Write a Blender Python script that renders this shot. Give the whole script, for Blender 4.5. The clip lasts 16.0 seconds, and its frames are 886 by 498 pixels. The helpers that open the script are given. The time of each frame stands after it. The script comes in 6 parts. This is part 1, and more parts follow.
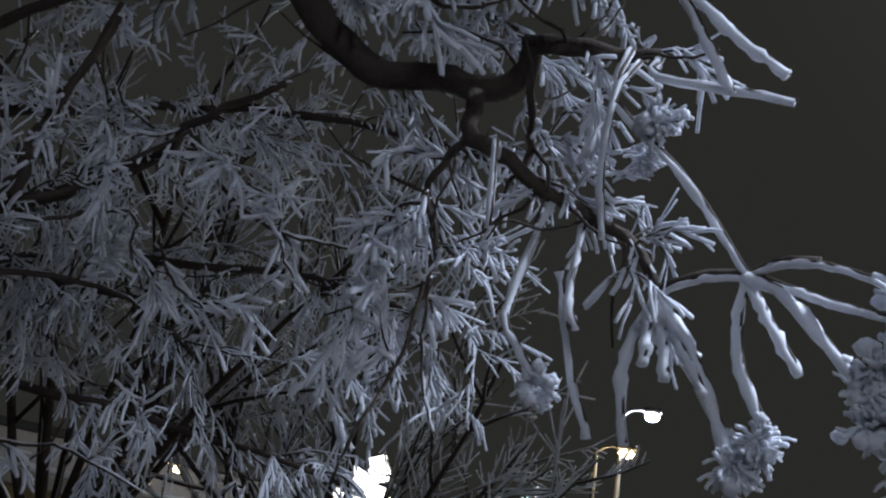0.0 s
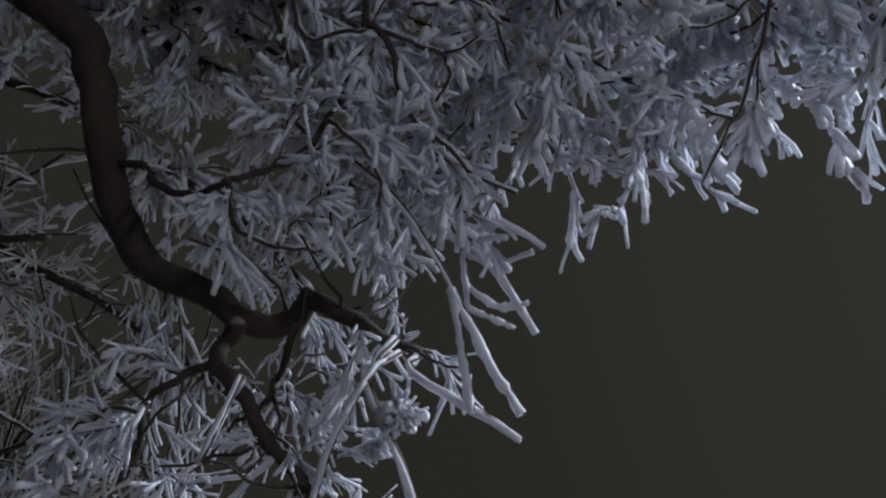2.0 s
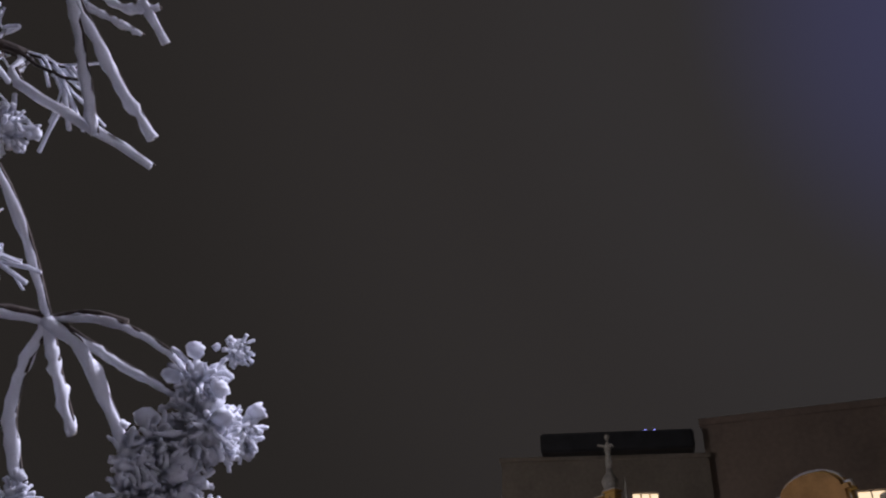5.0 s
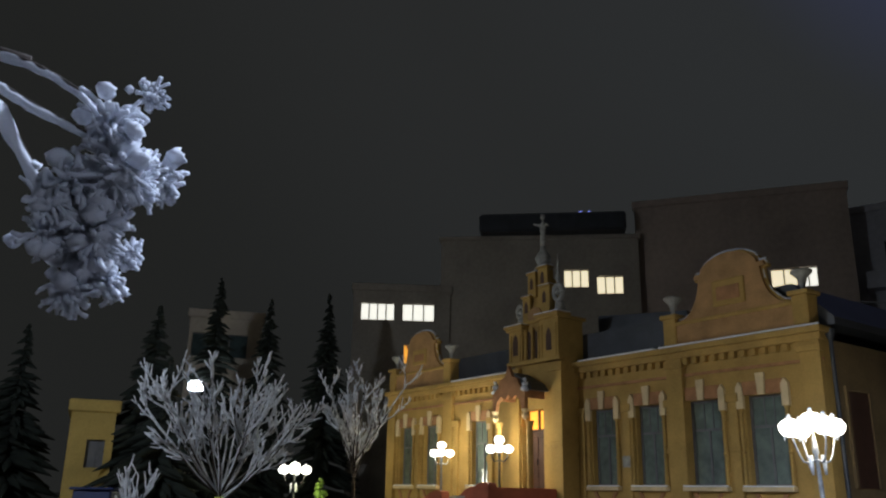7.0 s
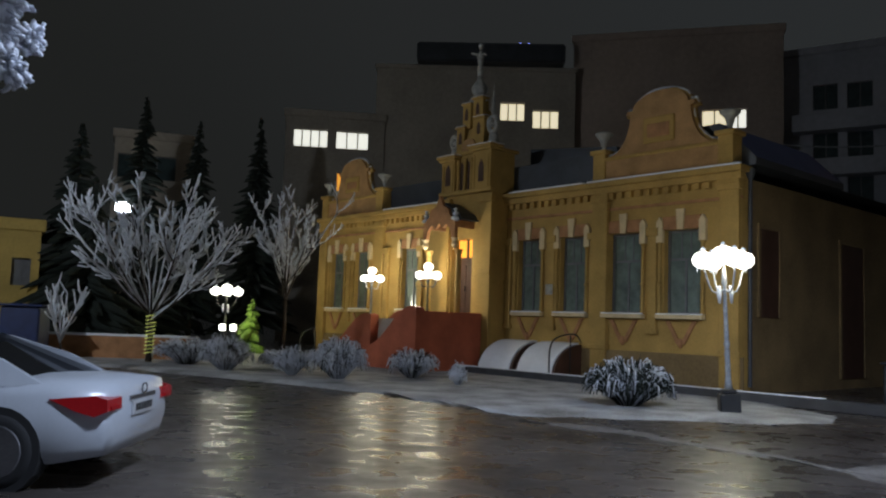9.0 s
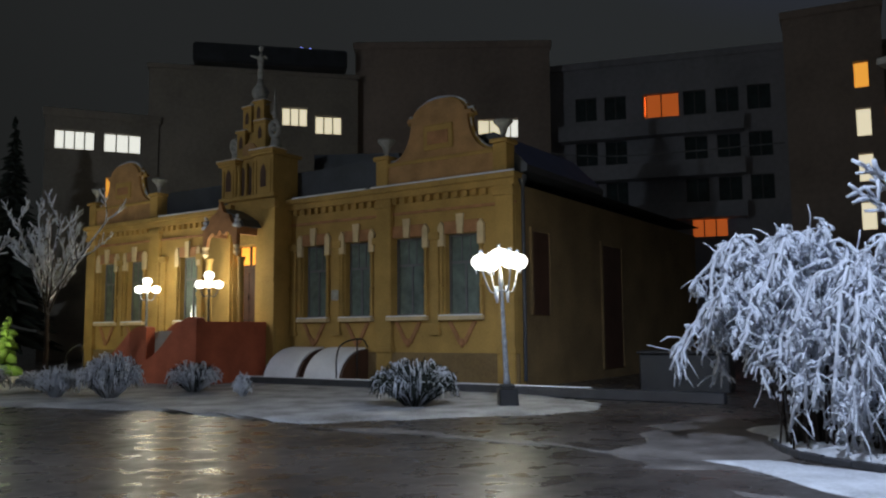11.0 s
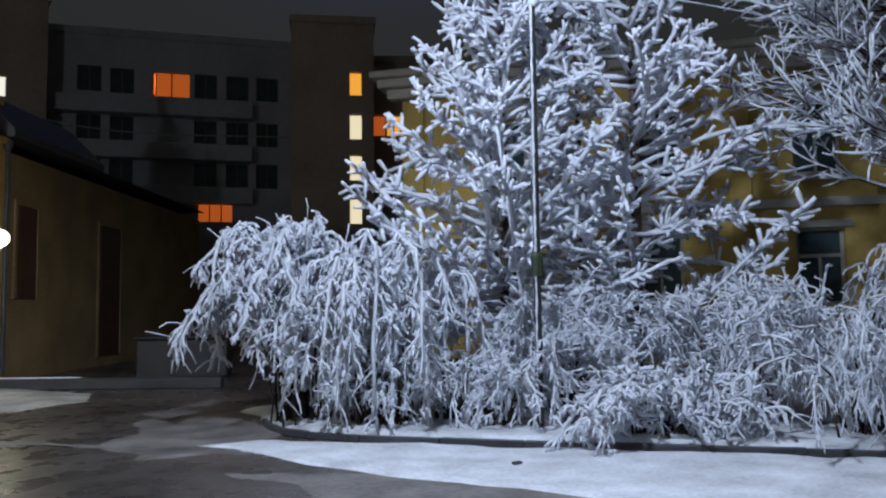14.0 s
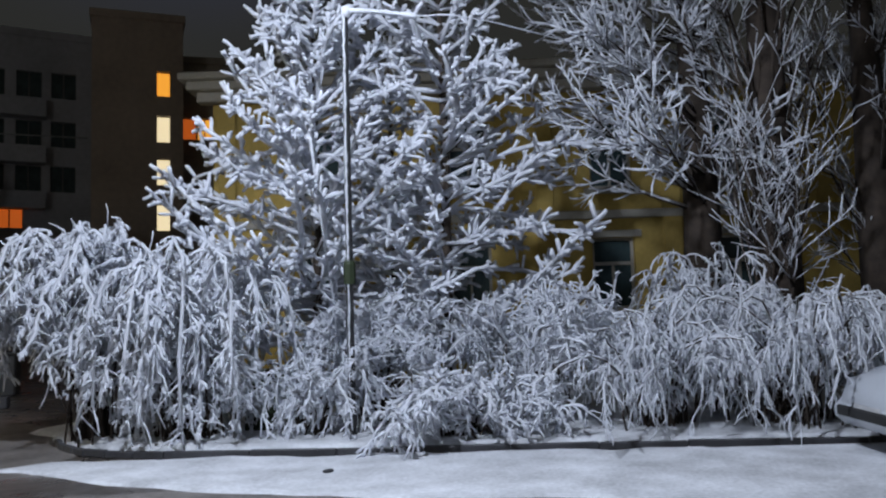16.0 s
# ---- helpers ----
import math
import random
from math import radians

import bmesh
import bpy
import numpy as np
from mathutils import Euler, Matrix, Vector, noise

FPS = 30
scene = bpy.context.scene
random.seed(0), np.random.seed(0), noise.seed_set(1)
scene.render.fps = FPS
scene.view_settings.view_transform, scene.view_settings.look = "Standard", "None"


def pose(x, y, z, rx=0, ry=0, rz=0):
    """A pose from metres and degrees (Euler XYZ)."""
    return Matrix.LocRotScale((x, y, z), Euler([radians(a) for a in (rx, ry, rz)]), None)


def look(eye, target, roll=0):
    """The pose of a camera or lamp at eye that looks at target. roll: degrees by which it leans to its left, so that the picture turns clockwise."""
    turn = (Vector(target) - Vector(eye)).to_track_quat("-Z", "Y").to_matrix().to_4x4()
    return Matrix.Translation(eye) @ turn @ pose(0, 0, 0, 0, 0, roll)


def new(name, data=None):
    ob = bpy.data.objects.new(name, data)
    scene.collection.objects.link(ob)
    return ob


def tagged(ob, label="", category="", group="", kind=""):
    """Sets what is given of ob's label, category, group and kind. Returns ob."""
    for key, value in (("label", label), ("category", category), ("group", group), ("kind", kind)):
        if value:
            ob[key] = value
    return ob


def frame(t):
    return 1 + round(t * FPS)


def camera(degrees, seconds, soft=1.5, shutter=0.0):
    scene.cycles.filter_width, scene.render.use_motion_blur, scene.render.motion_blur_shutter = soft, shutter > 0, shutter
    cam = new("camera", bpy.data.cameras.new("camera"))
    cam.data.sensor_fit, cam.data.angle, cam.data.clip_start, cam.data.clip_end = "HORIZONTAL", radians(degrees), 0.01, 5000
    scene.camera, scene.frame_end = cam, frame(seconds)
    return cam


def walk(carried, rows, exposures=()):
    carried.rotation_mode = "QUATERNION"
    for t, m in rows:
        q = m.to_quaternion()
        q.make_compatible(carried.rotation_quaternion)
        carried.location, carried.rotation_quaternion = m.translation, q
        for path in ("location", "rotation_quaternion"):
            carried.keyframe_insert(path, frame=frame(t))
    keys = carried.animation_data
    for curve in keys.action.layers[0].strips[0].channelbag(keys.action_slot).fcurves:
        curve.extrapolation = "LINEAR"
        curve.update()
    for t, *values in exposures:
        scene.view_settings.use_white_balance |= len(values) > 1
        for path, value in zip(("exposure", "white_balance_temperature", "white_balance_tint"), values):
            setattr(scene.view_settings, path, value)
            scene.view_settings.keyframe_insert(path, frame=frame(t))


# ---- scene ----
cam = camera(56.7, 16.0, soft=2.2)
PATH = [
    (0, 0.003, 0.001, 1.604, 115.49, -10.17, 67.87),
    (0.5, 0.011, -0.001, 1.597, 120.90, -11.70, 63.63),
    (1, 0.011, -0.009, 1.606, 127.25, -13.52, 58.21),
    (1.5, 0.002, -0.017, 1.614, 133.54, -14.37, 49.96),
    (2, -0.007, -0.038, 1.620, 139.02, -15.47, 40.95),
    (2.5, -0.020, -0.066, 1.630, 143.08, -14.70, 32.60),
    (3, -0.035, -0.085, 1.641, 143.08, -11.40, 28.76),
    (3.5, -0.050, -0.078, 1.653, 139.57, -7.69, 25.15),
    (4, -0.047, -0.078, 1.669, 134.33, -5.23, 22.10),
    (4.5, -0.057, -0.076, 1.697, 128.27, -3.49, 20.29),
    (5, -0.072, -0.081, 1.710, 121.69, -1.74, 18.17),
    (5.2, -0.068, -0.065, 1.705, 120.22, -1.62, 17.52),
    (7.3, -0.029, -0.011, 1.631, 104.37, -0.99, 13.80),
    (7.5, -0.022, -0.005, 1.622, 102.84, -0.94, 13.53),
    (8, -0.012, 0.006, 1.583, 99.25, -1.01, 12.44),
    (8.2, -0.011, -0.000, 1.576, 98.10, -1.29, 11.97),
    (10.3, 0.024, -0.008, 1.568, 93.97, -0.54, 1.68),
    (10.5, 0.022, 0.001, 1.568, 95.00, 0.00, 0.00),
    (11, 0.014, 0.009, 1.558, 95.73, 0.45, -5.37),
    (11.5, 0.014, 0.042, 1.562, 94.86, 0.47, -10.36),
    (12, 0.033, 0.063, 1.557, 94.56, -0.61, -16.21),
    (12.5, 0.043, 0.104, 1.564, 94.04, -0.68, -22.36),
    (13, 0.047, 0.133, 1.577, 94.06, -0.14, -28.67),
    (13.5, 0.049, 0.122, 1.579, 94.43, 0.31, -34.38),
    (14, 0.050, 0.098, 1.579, 94.27, 0.70, -39.10),
    (14.5, 0.045, 0.081, 1.582, 94.52, 0.48, -44.24),
    (15, 0.041, 0.061, 1.582, 94.21, 0.65, -47.36),
    (15.5, 0.035, 0.018, 1.572, 94.31, 1.01, -49.95),
    (16, 0.027, -0.002, 1.574, 94.59, 1.61, -51.80),
]
EXPOSURES = [(0.0, 0.62, 6400, 10), (1.0, 0.42, 7500, 10), (2.5, 0.45, 6600, 10), (4.0, 0.50, 6450, 10), (5.2, 0.30, 6900, 30), (7.3, 0.12, 6050, 10), (8.2, 0.06, 6050, 10), (10.3, -0.15, 5950, 10), (12.5, -0.05, 6100, 10), (14.0, 0.0, 6200, 10), (16.0, 0.0, 6700, 10)]
walk(cam, [(t, pose(x, y, z, rx, ry, rz)) for t, x, y, z, rx, ry, rz in PATH], EXPOSURES)

# ---------------------------------------------------------------- sky and lamps
world = bpy.data.worlds.new("night_sky")
scene.world = world
world.use_nodes = True
wn, wl = world.node_tree.nodes, world.node_tree.links
wn.clear()
w_out, w_bg = wn.new("ShaderNodeOutputWorld"), wn.new("ShaderNodeBackground")
w_tc, w_dot = wn.new("ShaderNodeTexCoord"), wn.new("ShaderNodeVectorMath")
w_dot.operation = "DOT_PRODUCT"
w_dot.inputs[1].default_value = (0.42, 0.62, 0.66)
w_ramp = wn.new("ShaderNodeValToRGB")
w_ramp.color_ramp.interpolation = "EASE"
w_ramp.color_ramp.elements[0].position, w_ramp.color_ramp.elements[0].color = 0.42, (0.0108, 0.0109, 0.0098, 1)
w_ramp.color_ramp.elements[1].position, w_ramp.color_ramp.elements[1].color = 1.0, (0.024, 0.028, 0.058, 1)
e = w_ramp.color_ramp.elements.new(0.76)
e.color = (0.0152, 0.0155, 0.0146, 1)
e = w_ramp.color_ramp.elements.new(0.91)
e.color = (0.0172, 0.0180, 0.0176, 1)
wl.new(w_tc.outputs["Generated"], w_dot.inputs[0])
wl.new(w_dot.outputs["Value"], w_ramp.inputs[0])
wl.new(w_ramp.outputs[0], w_bg.inputs[0])
wl.new(w_bg.outputs[0], w_out.inputs[0])
w_bg.inputs[1].default_value = 1.3


def lamp(name, place, watts, colour, size=0.1):
    data = bpy.data.lights.new(name, "POINT")
    data.energy, data.color, data.shadow_soft_size = watts, colour, size
    ob = new(name, data)
    ob.location = place
    return ob


over = bpy.data.lights.new("street_light_over_kerb", "SPOT")
over.energy, over.color, over.shadow_soft_size = 4700, (0.72, 0.82, 1.0), 0.3
over.spot_size, over.spot_blend = radians(146), 0.5
new("street_light_over_kerb", over).matrix_basis = look((2.0, 4.5, 8.7), (4.4, 6.0, 0))
# unseen fill lamp, added behind the camera to brighten the canopy's underside
lamp("fill_light_behind", (2.8, -1.3, 3.2), 115, (0.78, 0.85, 1.0), 0.25)


# ---------------------------------------------------------------- materials
def material(name, colour, rough=0.8, metal=0.0, vary=0.25, scale=3.0, fine=40.0, bump=0.2, spec=0.5, depth=0.02, tint=None, emit=None, coord="Object"):
    m = bpy.data.materials.new(name)
    m.use_nodes = True
    n, l = m.node_tree.nodes, m.node_tree.links
    b = n["Principled BSDF"]
    b.inputs["Roughness"].default_value, b.inputs["Metallic"].default_value = rough, metal
    b.inputs["Specular IOR Level"].default_value = spec
    tc = n.new("ShaderNodeTexCoord")
    big, small = n.new("ShaderNodeTexNoise"), n.new("ShaderNodeTexNoise")
    big.inputs["Scale"].default_value, big.inputs["Detail"].default_value = scale, 5
    small.inputs["Scale"].default_value, small.inputs["Detail"].default_value = fine, 3
    for x in (big, small):
        l.new(tc.outputs[coord], x.inputs["Vector"])
    add = n.new("ShaderNodeMath")
    add.operation = "ADD"
    half = n.new("ShaderNodeMath")
    half.operation = "MULTIPLY"
    half.inputs[1].default_value = 0.5
    l.new(small.outputs[0], half.inputs[0])
    l.new(big.outputs[0], add.inputs[0])
    l.new(half.outputs[0], add.inputs[1])
    ramp = n.new("ShaderNodeValToRGB")
    dark = tint or tuple(c * (1 - vary) for c in colour)
    light = tuple(min(1, c * (1 + vary * 0.6)) for c in colour)
    ramp.color_ramp.elements[0].position, ramp.color_ramp.elements[0].color = 0.5, (*dark, 1)
    ramp.color_ramp.elements[1].position, ramp.color_ramp.elements[1].color = 1.0, (*light, 1)
    l.new(add.outputs[0], ramp.inputs[0])
    l.new(ramp.outputs[0], b.inputs["Base Color"])
    if bump:
        bp = n.new("ShaderNodeBump")
        bp.inputs["Strength"].default_value, bp.inputs["Distance"].default_value = bump, depth
        l.new(add.outputs[0], bp.inputs["Height"])
        l.new(bp.outputs[0], b.inputs["Normal"])
    if emit:
        b.inputs["Emission Color"].default_value = (*emit[:3], 1)
        b.inputs["Emission Strength"].default_value = emit[3]
    return m


def glow(name, colour, strength):
    return material(name, colour, 0.4, vary=0.05, bump=0, emit=(*colour, strength))


BARK = material("dark_bark", (0.045, 0.032, 0.024), 0.9, scale=6, fine=60, bump=0.6, vary=0.5)
FROST = material("hoar_frost", (0.78, 0.80, 0.86), 0.75, vary=0.16, scale=14, fine=160, bump=0.5, depth=0.01)
FROST.use_nodes = True
_n, _l = FROST.node_tree.nodes, FROST.node_tree.links
_t, _m = _n.new("ShaderNodeBsdfTranslucent"), _n.new("ShaderNodeMixShader")
_t.inputs["Color"].default_value = (0.78, 0.80, 0.86, 1)
_m.inputs[0].default_value = 0.32
_l.new(_n["Principled BSDF"].outputs[0], _m.inputs[1])
_l.new(_t.outputs[0], _m.inputs[2])
_l.new(_m.outputs[0], _n["Material Output"].inputs["Surface"])
VERGE = material("patchy_snow_on_grass", (0.54, 0.55, 0.58), 0.75, vary=0.38, scale=1.6, fine=22, bump=0.5, depth=0.04)
# darker, more mottled version of the patchy snow, for the old building's verge
VERGE_GREY = material("thin_grey_snow_on_grass", (0.36, 0.36, 0.37), 0.75, vary=0.5, scale=1.3, fine=20, bump=0.6, depth=0.05, tint=(0.13, 0.125, 0.115))
SNOW = material("snow", (0.82, 0.83, 0.87), 0.7, vary=0.14, scale=1.2, fine=24, bump=0.5, depth=0.04)
TRODDEN = material("trodden_snow", (0.17, 0.155, 0.145), 0.5, vary=0.5, scale=1.4, fine=14, bump=0.5, depth=0.03, tint=(0.045, 0.038, 0.034))
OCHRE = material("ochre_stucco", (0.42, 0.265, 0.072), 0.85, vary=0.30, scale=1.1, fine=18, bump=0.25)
# darker copy of the ochre, with the side walls' shade put into its colour
OCHRE_DARK = material("shaded_ochre_wall", (0.21, 0.14, 0.06), 0.9, vary=0.35, scale=0.7, fine=12, bump=0.25)
BRICK = material("orange_brick_trim", (0.38, 0.185, 0.08), 0.85, vary=0.35, scale=3, fine=30, bump=0.3)
GABLE = material("orange_brown_stucco", (0.40, 0.225, 0.09), 0.85, vary=0.35, scale=2, fine=24, bump=0.3)
CREAM = material("cream_stucco", (0.66, 0.52, 0.30), 0.85, vary=0.2, scale=3, fine=30, bump=0.2)
REDWALL = material("red_painted_stucco", (0.45, 0.115, 0.055), 0.8, vary=0.3, scale=1.5, fine=20, bump=0.25)
ROOF = material("dark_sheet_roof", (0.05, 0.055, 0.065), 0.5, vary=0.35, scale=1.2, fine=16, bump=0.15)
WOOD = material("dark_brown_wood", (0.07, 0.032, 0.02), 0.55, vary=0.4, scale=2, fine=30, bump=0.2)
FRAME = material("grey_window_frame", (0.13, 0.13, 0.135), 0.6, vary=0.2, scale=4, fine=40, bump=0.1)
GLASS = material("dark_window_glass", (0.045, 0.070, 0.076), 0.06, vary=0.3, scale=1.5, fine=6, bump=0.04, spec=0.9, depth=0.05)
OLDGLASS = material("old_window_glass", (0.15, 0.19, 0.165), 0.03, vary=0.5, scale=1.2, fine=5, bump=0.03, spec=1.0, depth=0.05)
IRON = material("black_cast_iron", (0.018, 0.018, 0.02), 0.5, vary=0.3, fine=60, bump=0.3)
FROSTIRON = material("frosted_iron", (0.30, 0.31, 0.33), 0.7, vary=0.5, scale=9, fine=70, bump=0.5)
STONE = material("weathered_statue_stone", (0.34, 0.33, 0.30), 0.8, vary=0.4, scale=6, fine=50, bump=0.4)
CONCRETE = material("dark_concrete", (0.42, 0.37, 0.31), 0.9, vary=0.25, scale=0.3, fine=4, bump=0.2)
CONCRETE2 = material("brown_panel_wall", (0.50, 0.40, 0.33), 0.9, vary=0.25, scale=0.25, fine=3, bump=0.2)
CONCRETE3 = material("grey_panel_wall", (0.46, 0.46, 0.50), 0.9, vary=0.25, scale=0.25, fine=3, bump=0.2)
YELLOW = material("yellow_plaster", (0.43, 0.305, 0.085), 0.85, vary=0.25, scale=0.6, fine=10, bump=0.2)
WHITE_TRIM = material("weathered_pale_trim", (0.36, 0.34, 0.30), 0.8, vary=0.2, scale=2, fine=20, bump=0.2)
KERB = material("dark_kerb_stone", (0.035, 0.035, 0.04), 0.6, vary=0.4, scale=3, fine=30, bump=0.4)
CARWHITE = material("white_car_paint", (0.40, 0.42, 0.46), 0.28, vary=0.06, scale=2, fine=30, bump=0.0, spec=0.6)
CARGLASS = material("tinted_car_glass", (0.008, 0.009, 0.011), 0.08, vary=0.2, bump=0.0, spec=0.6)
TYRE = material("black_tyre", (0.012, 0.012, 0.013), 0.85, fine=60, bump=0.3)
RIM = material("grey_alloy", (0.3, 0.3, 0.32), 0.35, metal=0.9, bump=0.0)
TAILRED = material("red_tail_lens", (0.26, 0.008, 0.012), 0.15, vary=0.2, bump=0.0, emit=(0.6, 0.02, 0.02, 0.06))
CHROME = material("chrome", (0.6, 0.6, 0.62), 0.15, metal=1.0, vary=0.05, bump=0.0)
PLATE = material("plain_plate", (0.45, 0.45, 0.46), 0.4, vary=0.3, bump=0.0)
NEEDLE = material("dark_spruce", (0.012, 0.018, 0.013), 0.9, vary=0.5, fine=30, bump=0.4)
GREENLEAF = material("lit_green_needles", (0.10, 0.17, 0.02), 0.8, vary=0.5, fine=30, bump=0.3)
BLUEBOX = material("blue_painted_metal", (0.014, 0.024, 0.085), 0.5, vary=0.3, bump=0.1)
DARKGREEN = material("dark_green_paint", (0.022, 0.034, 0.012), 0.6, vary=0.3, bump=0.1)
BULB = glow("lit_white_globe", (1.0, 0.95, 0.80), 5.0)
WARMBULB = glow("lit_warm_lamp", (1.0, 0.72, 0.30), 22.0)
COOLBULB = glow("lit_cool_lamp", (0.85, 0.93, 1.0), 22.0)
WIN_WHITE = glow("lit_white_window", (1.0, 0.86, 0.56), 0.8)
WIN_COOL = glow("lit_cool_window", (0.97, 0.93, 0.78), 0.9)
WIN_AMBER = glow("lit_amber_window", (1.0, 0.42, 0.05), 0.85)
WIN_ORANGE = glow("lit_orange_window", (1.0, 0.20, 0.03), 0.34)
SIGNGLOW = glow("lit_white_panel", (1.0, 0.96, 0.90), 2.2)


def wet_asphalt():
    m = bpy.data.materials.new("wet_asphalt")
    m.use_nodes = True
    n, l = m.node_tree.nodes, m.node_tree.links
    b = n["Principled BSDF"]
    tc = n.new("ShaderNodeTexCoord")
    big, mid, fine = (n.new("ShaderNodeTexNoise") for _ in range(3))
    for x, s, d in ((big, 0.35, 6), (mid, 2.2, 5), (fine, 60, 3)):
        x.inputs["Scale"].default_value, x.inputs["Detail"].default_value = s, d
        l.new(tc.outputs["Object"], x.inputs["Vector"])
    ramp, rough = n.new("ShaderNodeValToRGB"), n.new("ShaderNodeMapRange")
    ramp.color_ramp.elements[0].position, ramp.color_ramp.elements[0].color = 0.40, (0.032, 0.027, 0.024, 1)
    ramp.color_ramp.elements[1].position, ramp.color_ramp.elements[1].color = 0.66, (0.090, 0.076, 0.067, 1)
    l.new(big.outputs[0], ramp.inputs[0])
    l.new(ramp.outputs[0], b.inputs["Base Color"])
    rough.inputs[1].default_value, rough.inputs[2].default_value = 0.35, 0.7
    rough.inputs[3].default_value, rough.inputs[4].default_value = 0.20, 0.48
    l.new(mid.outputs[0], rough.inputs[0])
    l.new(rough.outputs[0], b.inputs["Roughness"])
    bump = n.new("ShaderNodeBump")
    bump.inputs["Strength"].default_value, bump.inputs["Distance"].default_value = 0.16, 0.02
    add = n.new("ShaderNodeMath")
    add.operation = "MULTIPLY_ADD"
    add.inputs[1].default_value = 0.25
    l.new(fine.outputs[0], add.inputs[0])
    l.new(mid.outputs[0], add.inputs[2])
    l.new(add.outputs[0], bump.inputs["Height"])
    l.new(bump.outputs[0], b.inputs["Normal"])
    return m


ASPHALT = wet_asphalt()


# ---------------------------------------------------------------- mesh helpers
def finish(name, bm, mat, parent=None, label="", smooth=False):
    me = bpy.data.meshes.new(name)
    bm.to_mesh(me)
    bm.free()
    me.materials.append(mat)
    if smooth:
        me.shade_smooth()
    ob = new(name, me)
    if parent:
        ob.parent = parent
    if label:
        ob["label"] = label
    return ob


def part(name, bm, mat, parent, label="", smooth=False):
    return finish(name, bm, mat, parent, label, smooth)


def thing(name, m, label, category, group="", kind=""):
    ob = new(name)
    ob.matrix_basis = m
    return tagged(ob, label, category, group, kind)


def box(bm, x0, y0, z0, x1, y1, z1, bevel=0.0):
    r = bmesh.ops.create_cube(bm, size=1)
    vs = r["verts"]
    for v in vs:
        v.co = Vector(((x0 + x1) / 2 + v.co.x * (x1 - x0), (y0 + y1) / 2 + v.co.y * (y1 - y0), (z0 + z1) / 2 + v.co.z * (z1 - z0)))
    if bevel:
        es = list({e for v in vs for e in v.link_edges})
        bmesh.ops.bevel(bm, geom=es, offset=bevel, segments=1, affect="EDGES")
    return vs


def boxes(*rows, bevel=0.0):
    bm = bmesh.new()
    for r in rows:
        box(bm, *r, bevel=bevel)
    return bm


def lathe(bm, profile, sides=16, cx=0, cy=0):
    rings = []
    for r, z in profile:
        rings.append([bm.verts.new((cx + r * math.cos(2 * math.pi * k / sides), cy + r * math.sin(2 * math.pi * k / sides), z)) for k in range(sides)])
    for a, b in zip(rings, rings[1:]):
        for k in range(sides):
            bm.faces.new((a[k], a[(k + 1) % sides], b[(k + 1) % sides], b[k]))
    bm.faces.new(rings[0][::-1])
    bm.faces.new(rings[-1])
    return bm


def prism(bm, outline, y0, y1):
    """A flat outline in x and z, given depth along y."""
    a = [bm.verts.new((x, y0, z)) for x, z in outline]
    b = [bm.verts.new((x, y1, z)) for x, z in outline]
    bm.faces.new(a)
    bm.faces.new(b[::-1])
    for i in range(len(a)):
        j = (i + 1) % len(a)
        bm.faces.new((a[j], a[i], b[i], b[j]))
    bmesh.ops.recalc_face_normals(bm, faces=bm.faces[:])
    return bm


def wall_with_holes(x0, x1, z0, z1, y0, y1, holes):
    """Boxes that fill the wall round its openings; holes are (xa, xb, za, zb)."""
    bm = bmesh.new()
    xs = sorted({x0, x1, *(h[0] for h in holes), *(h[1] for h in holes)})
    zs = sorted({z0, z1, *(h[2] for h in holes), *(h[3] for h in holes)})

    def solid(i, k):
        if not (0 <= i < len(xs) - 1 and 0 <= k < len(zs) - 1):
            return False
        x, z = (xs[i] + xs[i + 1]) / 2, (zs[k] + zs[k + 1]) / 2
        return not any(h[0] < x < h[1] and h[2] < z < h[3] for h in holes)

    front = [[bm.verts.new((x, y0, z)) for z in zs] for x in xs]
    back = [[bm.verts.new((x, y1, z)) for z in zs] for x in xs]
    for i in range(len(xs) - 1):
        for k in range(len(zs) - 1):
            if not solid(i, k):
                continue
            f, g = front, back
            bm.faces.new((f[i][k], f[i + 1][k], f[i + 1][k + 1], f[i][k + 1]))
            bm.faces.new((g[i][k], g[i][k + 1], g[i + 1][k + 1], g[i + 1][k]))
            if not solid(i - 1, k):
                bm.faces.new((f[i][k], f[i][k + 1], g[i][k + 1], g[i][k]))
            if not solid(i + 1, k):
                bm.faces.new((f[i + 1][k], g[i + 1][k], g[i + 1][k + 1], f[i + 1][k + 1]))
            if not solid(i, k - 1):
                bm.faces.new((f[i][k], g[i][k], g[i + 1][k], f[i + 1][k]))
            if not solid(i, k + 1):
                bm.faces.new((f[i][k + 1], f[i + 1][k + 1], g[i + 1][k + 1], g[i][k + 1]))
    bmesh.ops.delete(bm, geom=[v for v in bm.verts if not v.link_faces], context="VERTS")
    bmesh.ops.recalc_face_normals(bm, faces=bm.faces[:])
    return bm


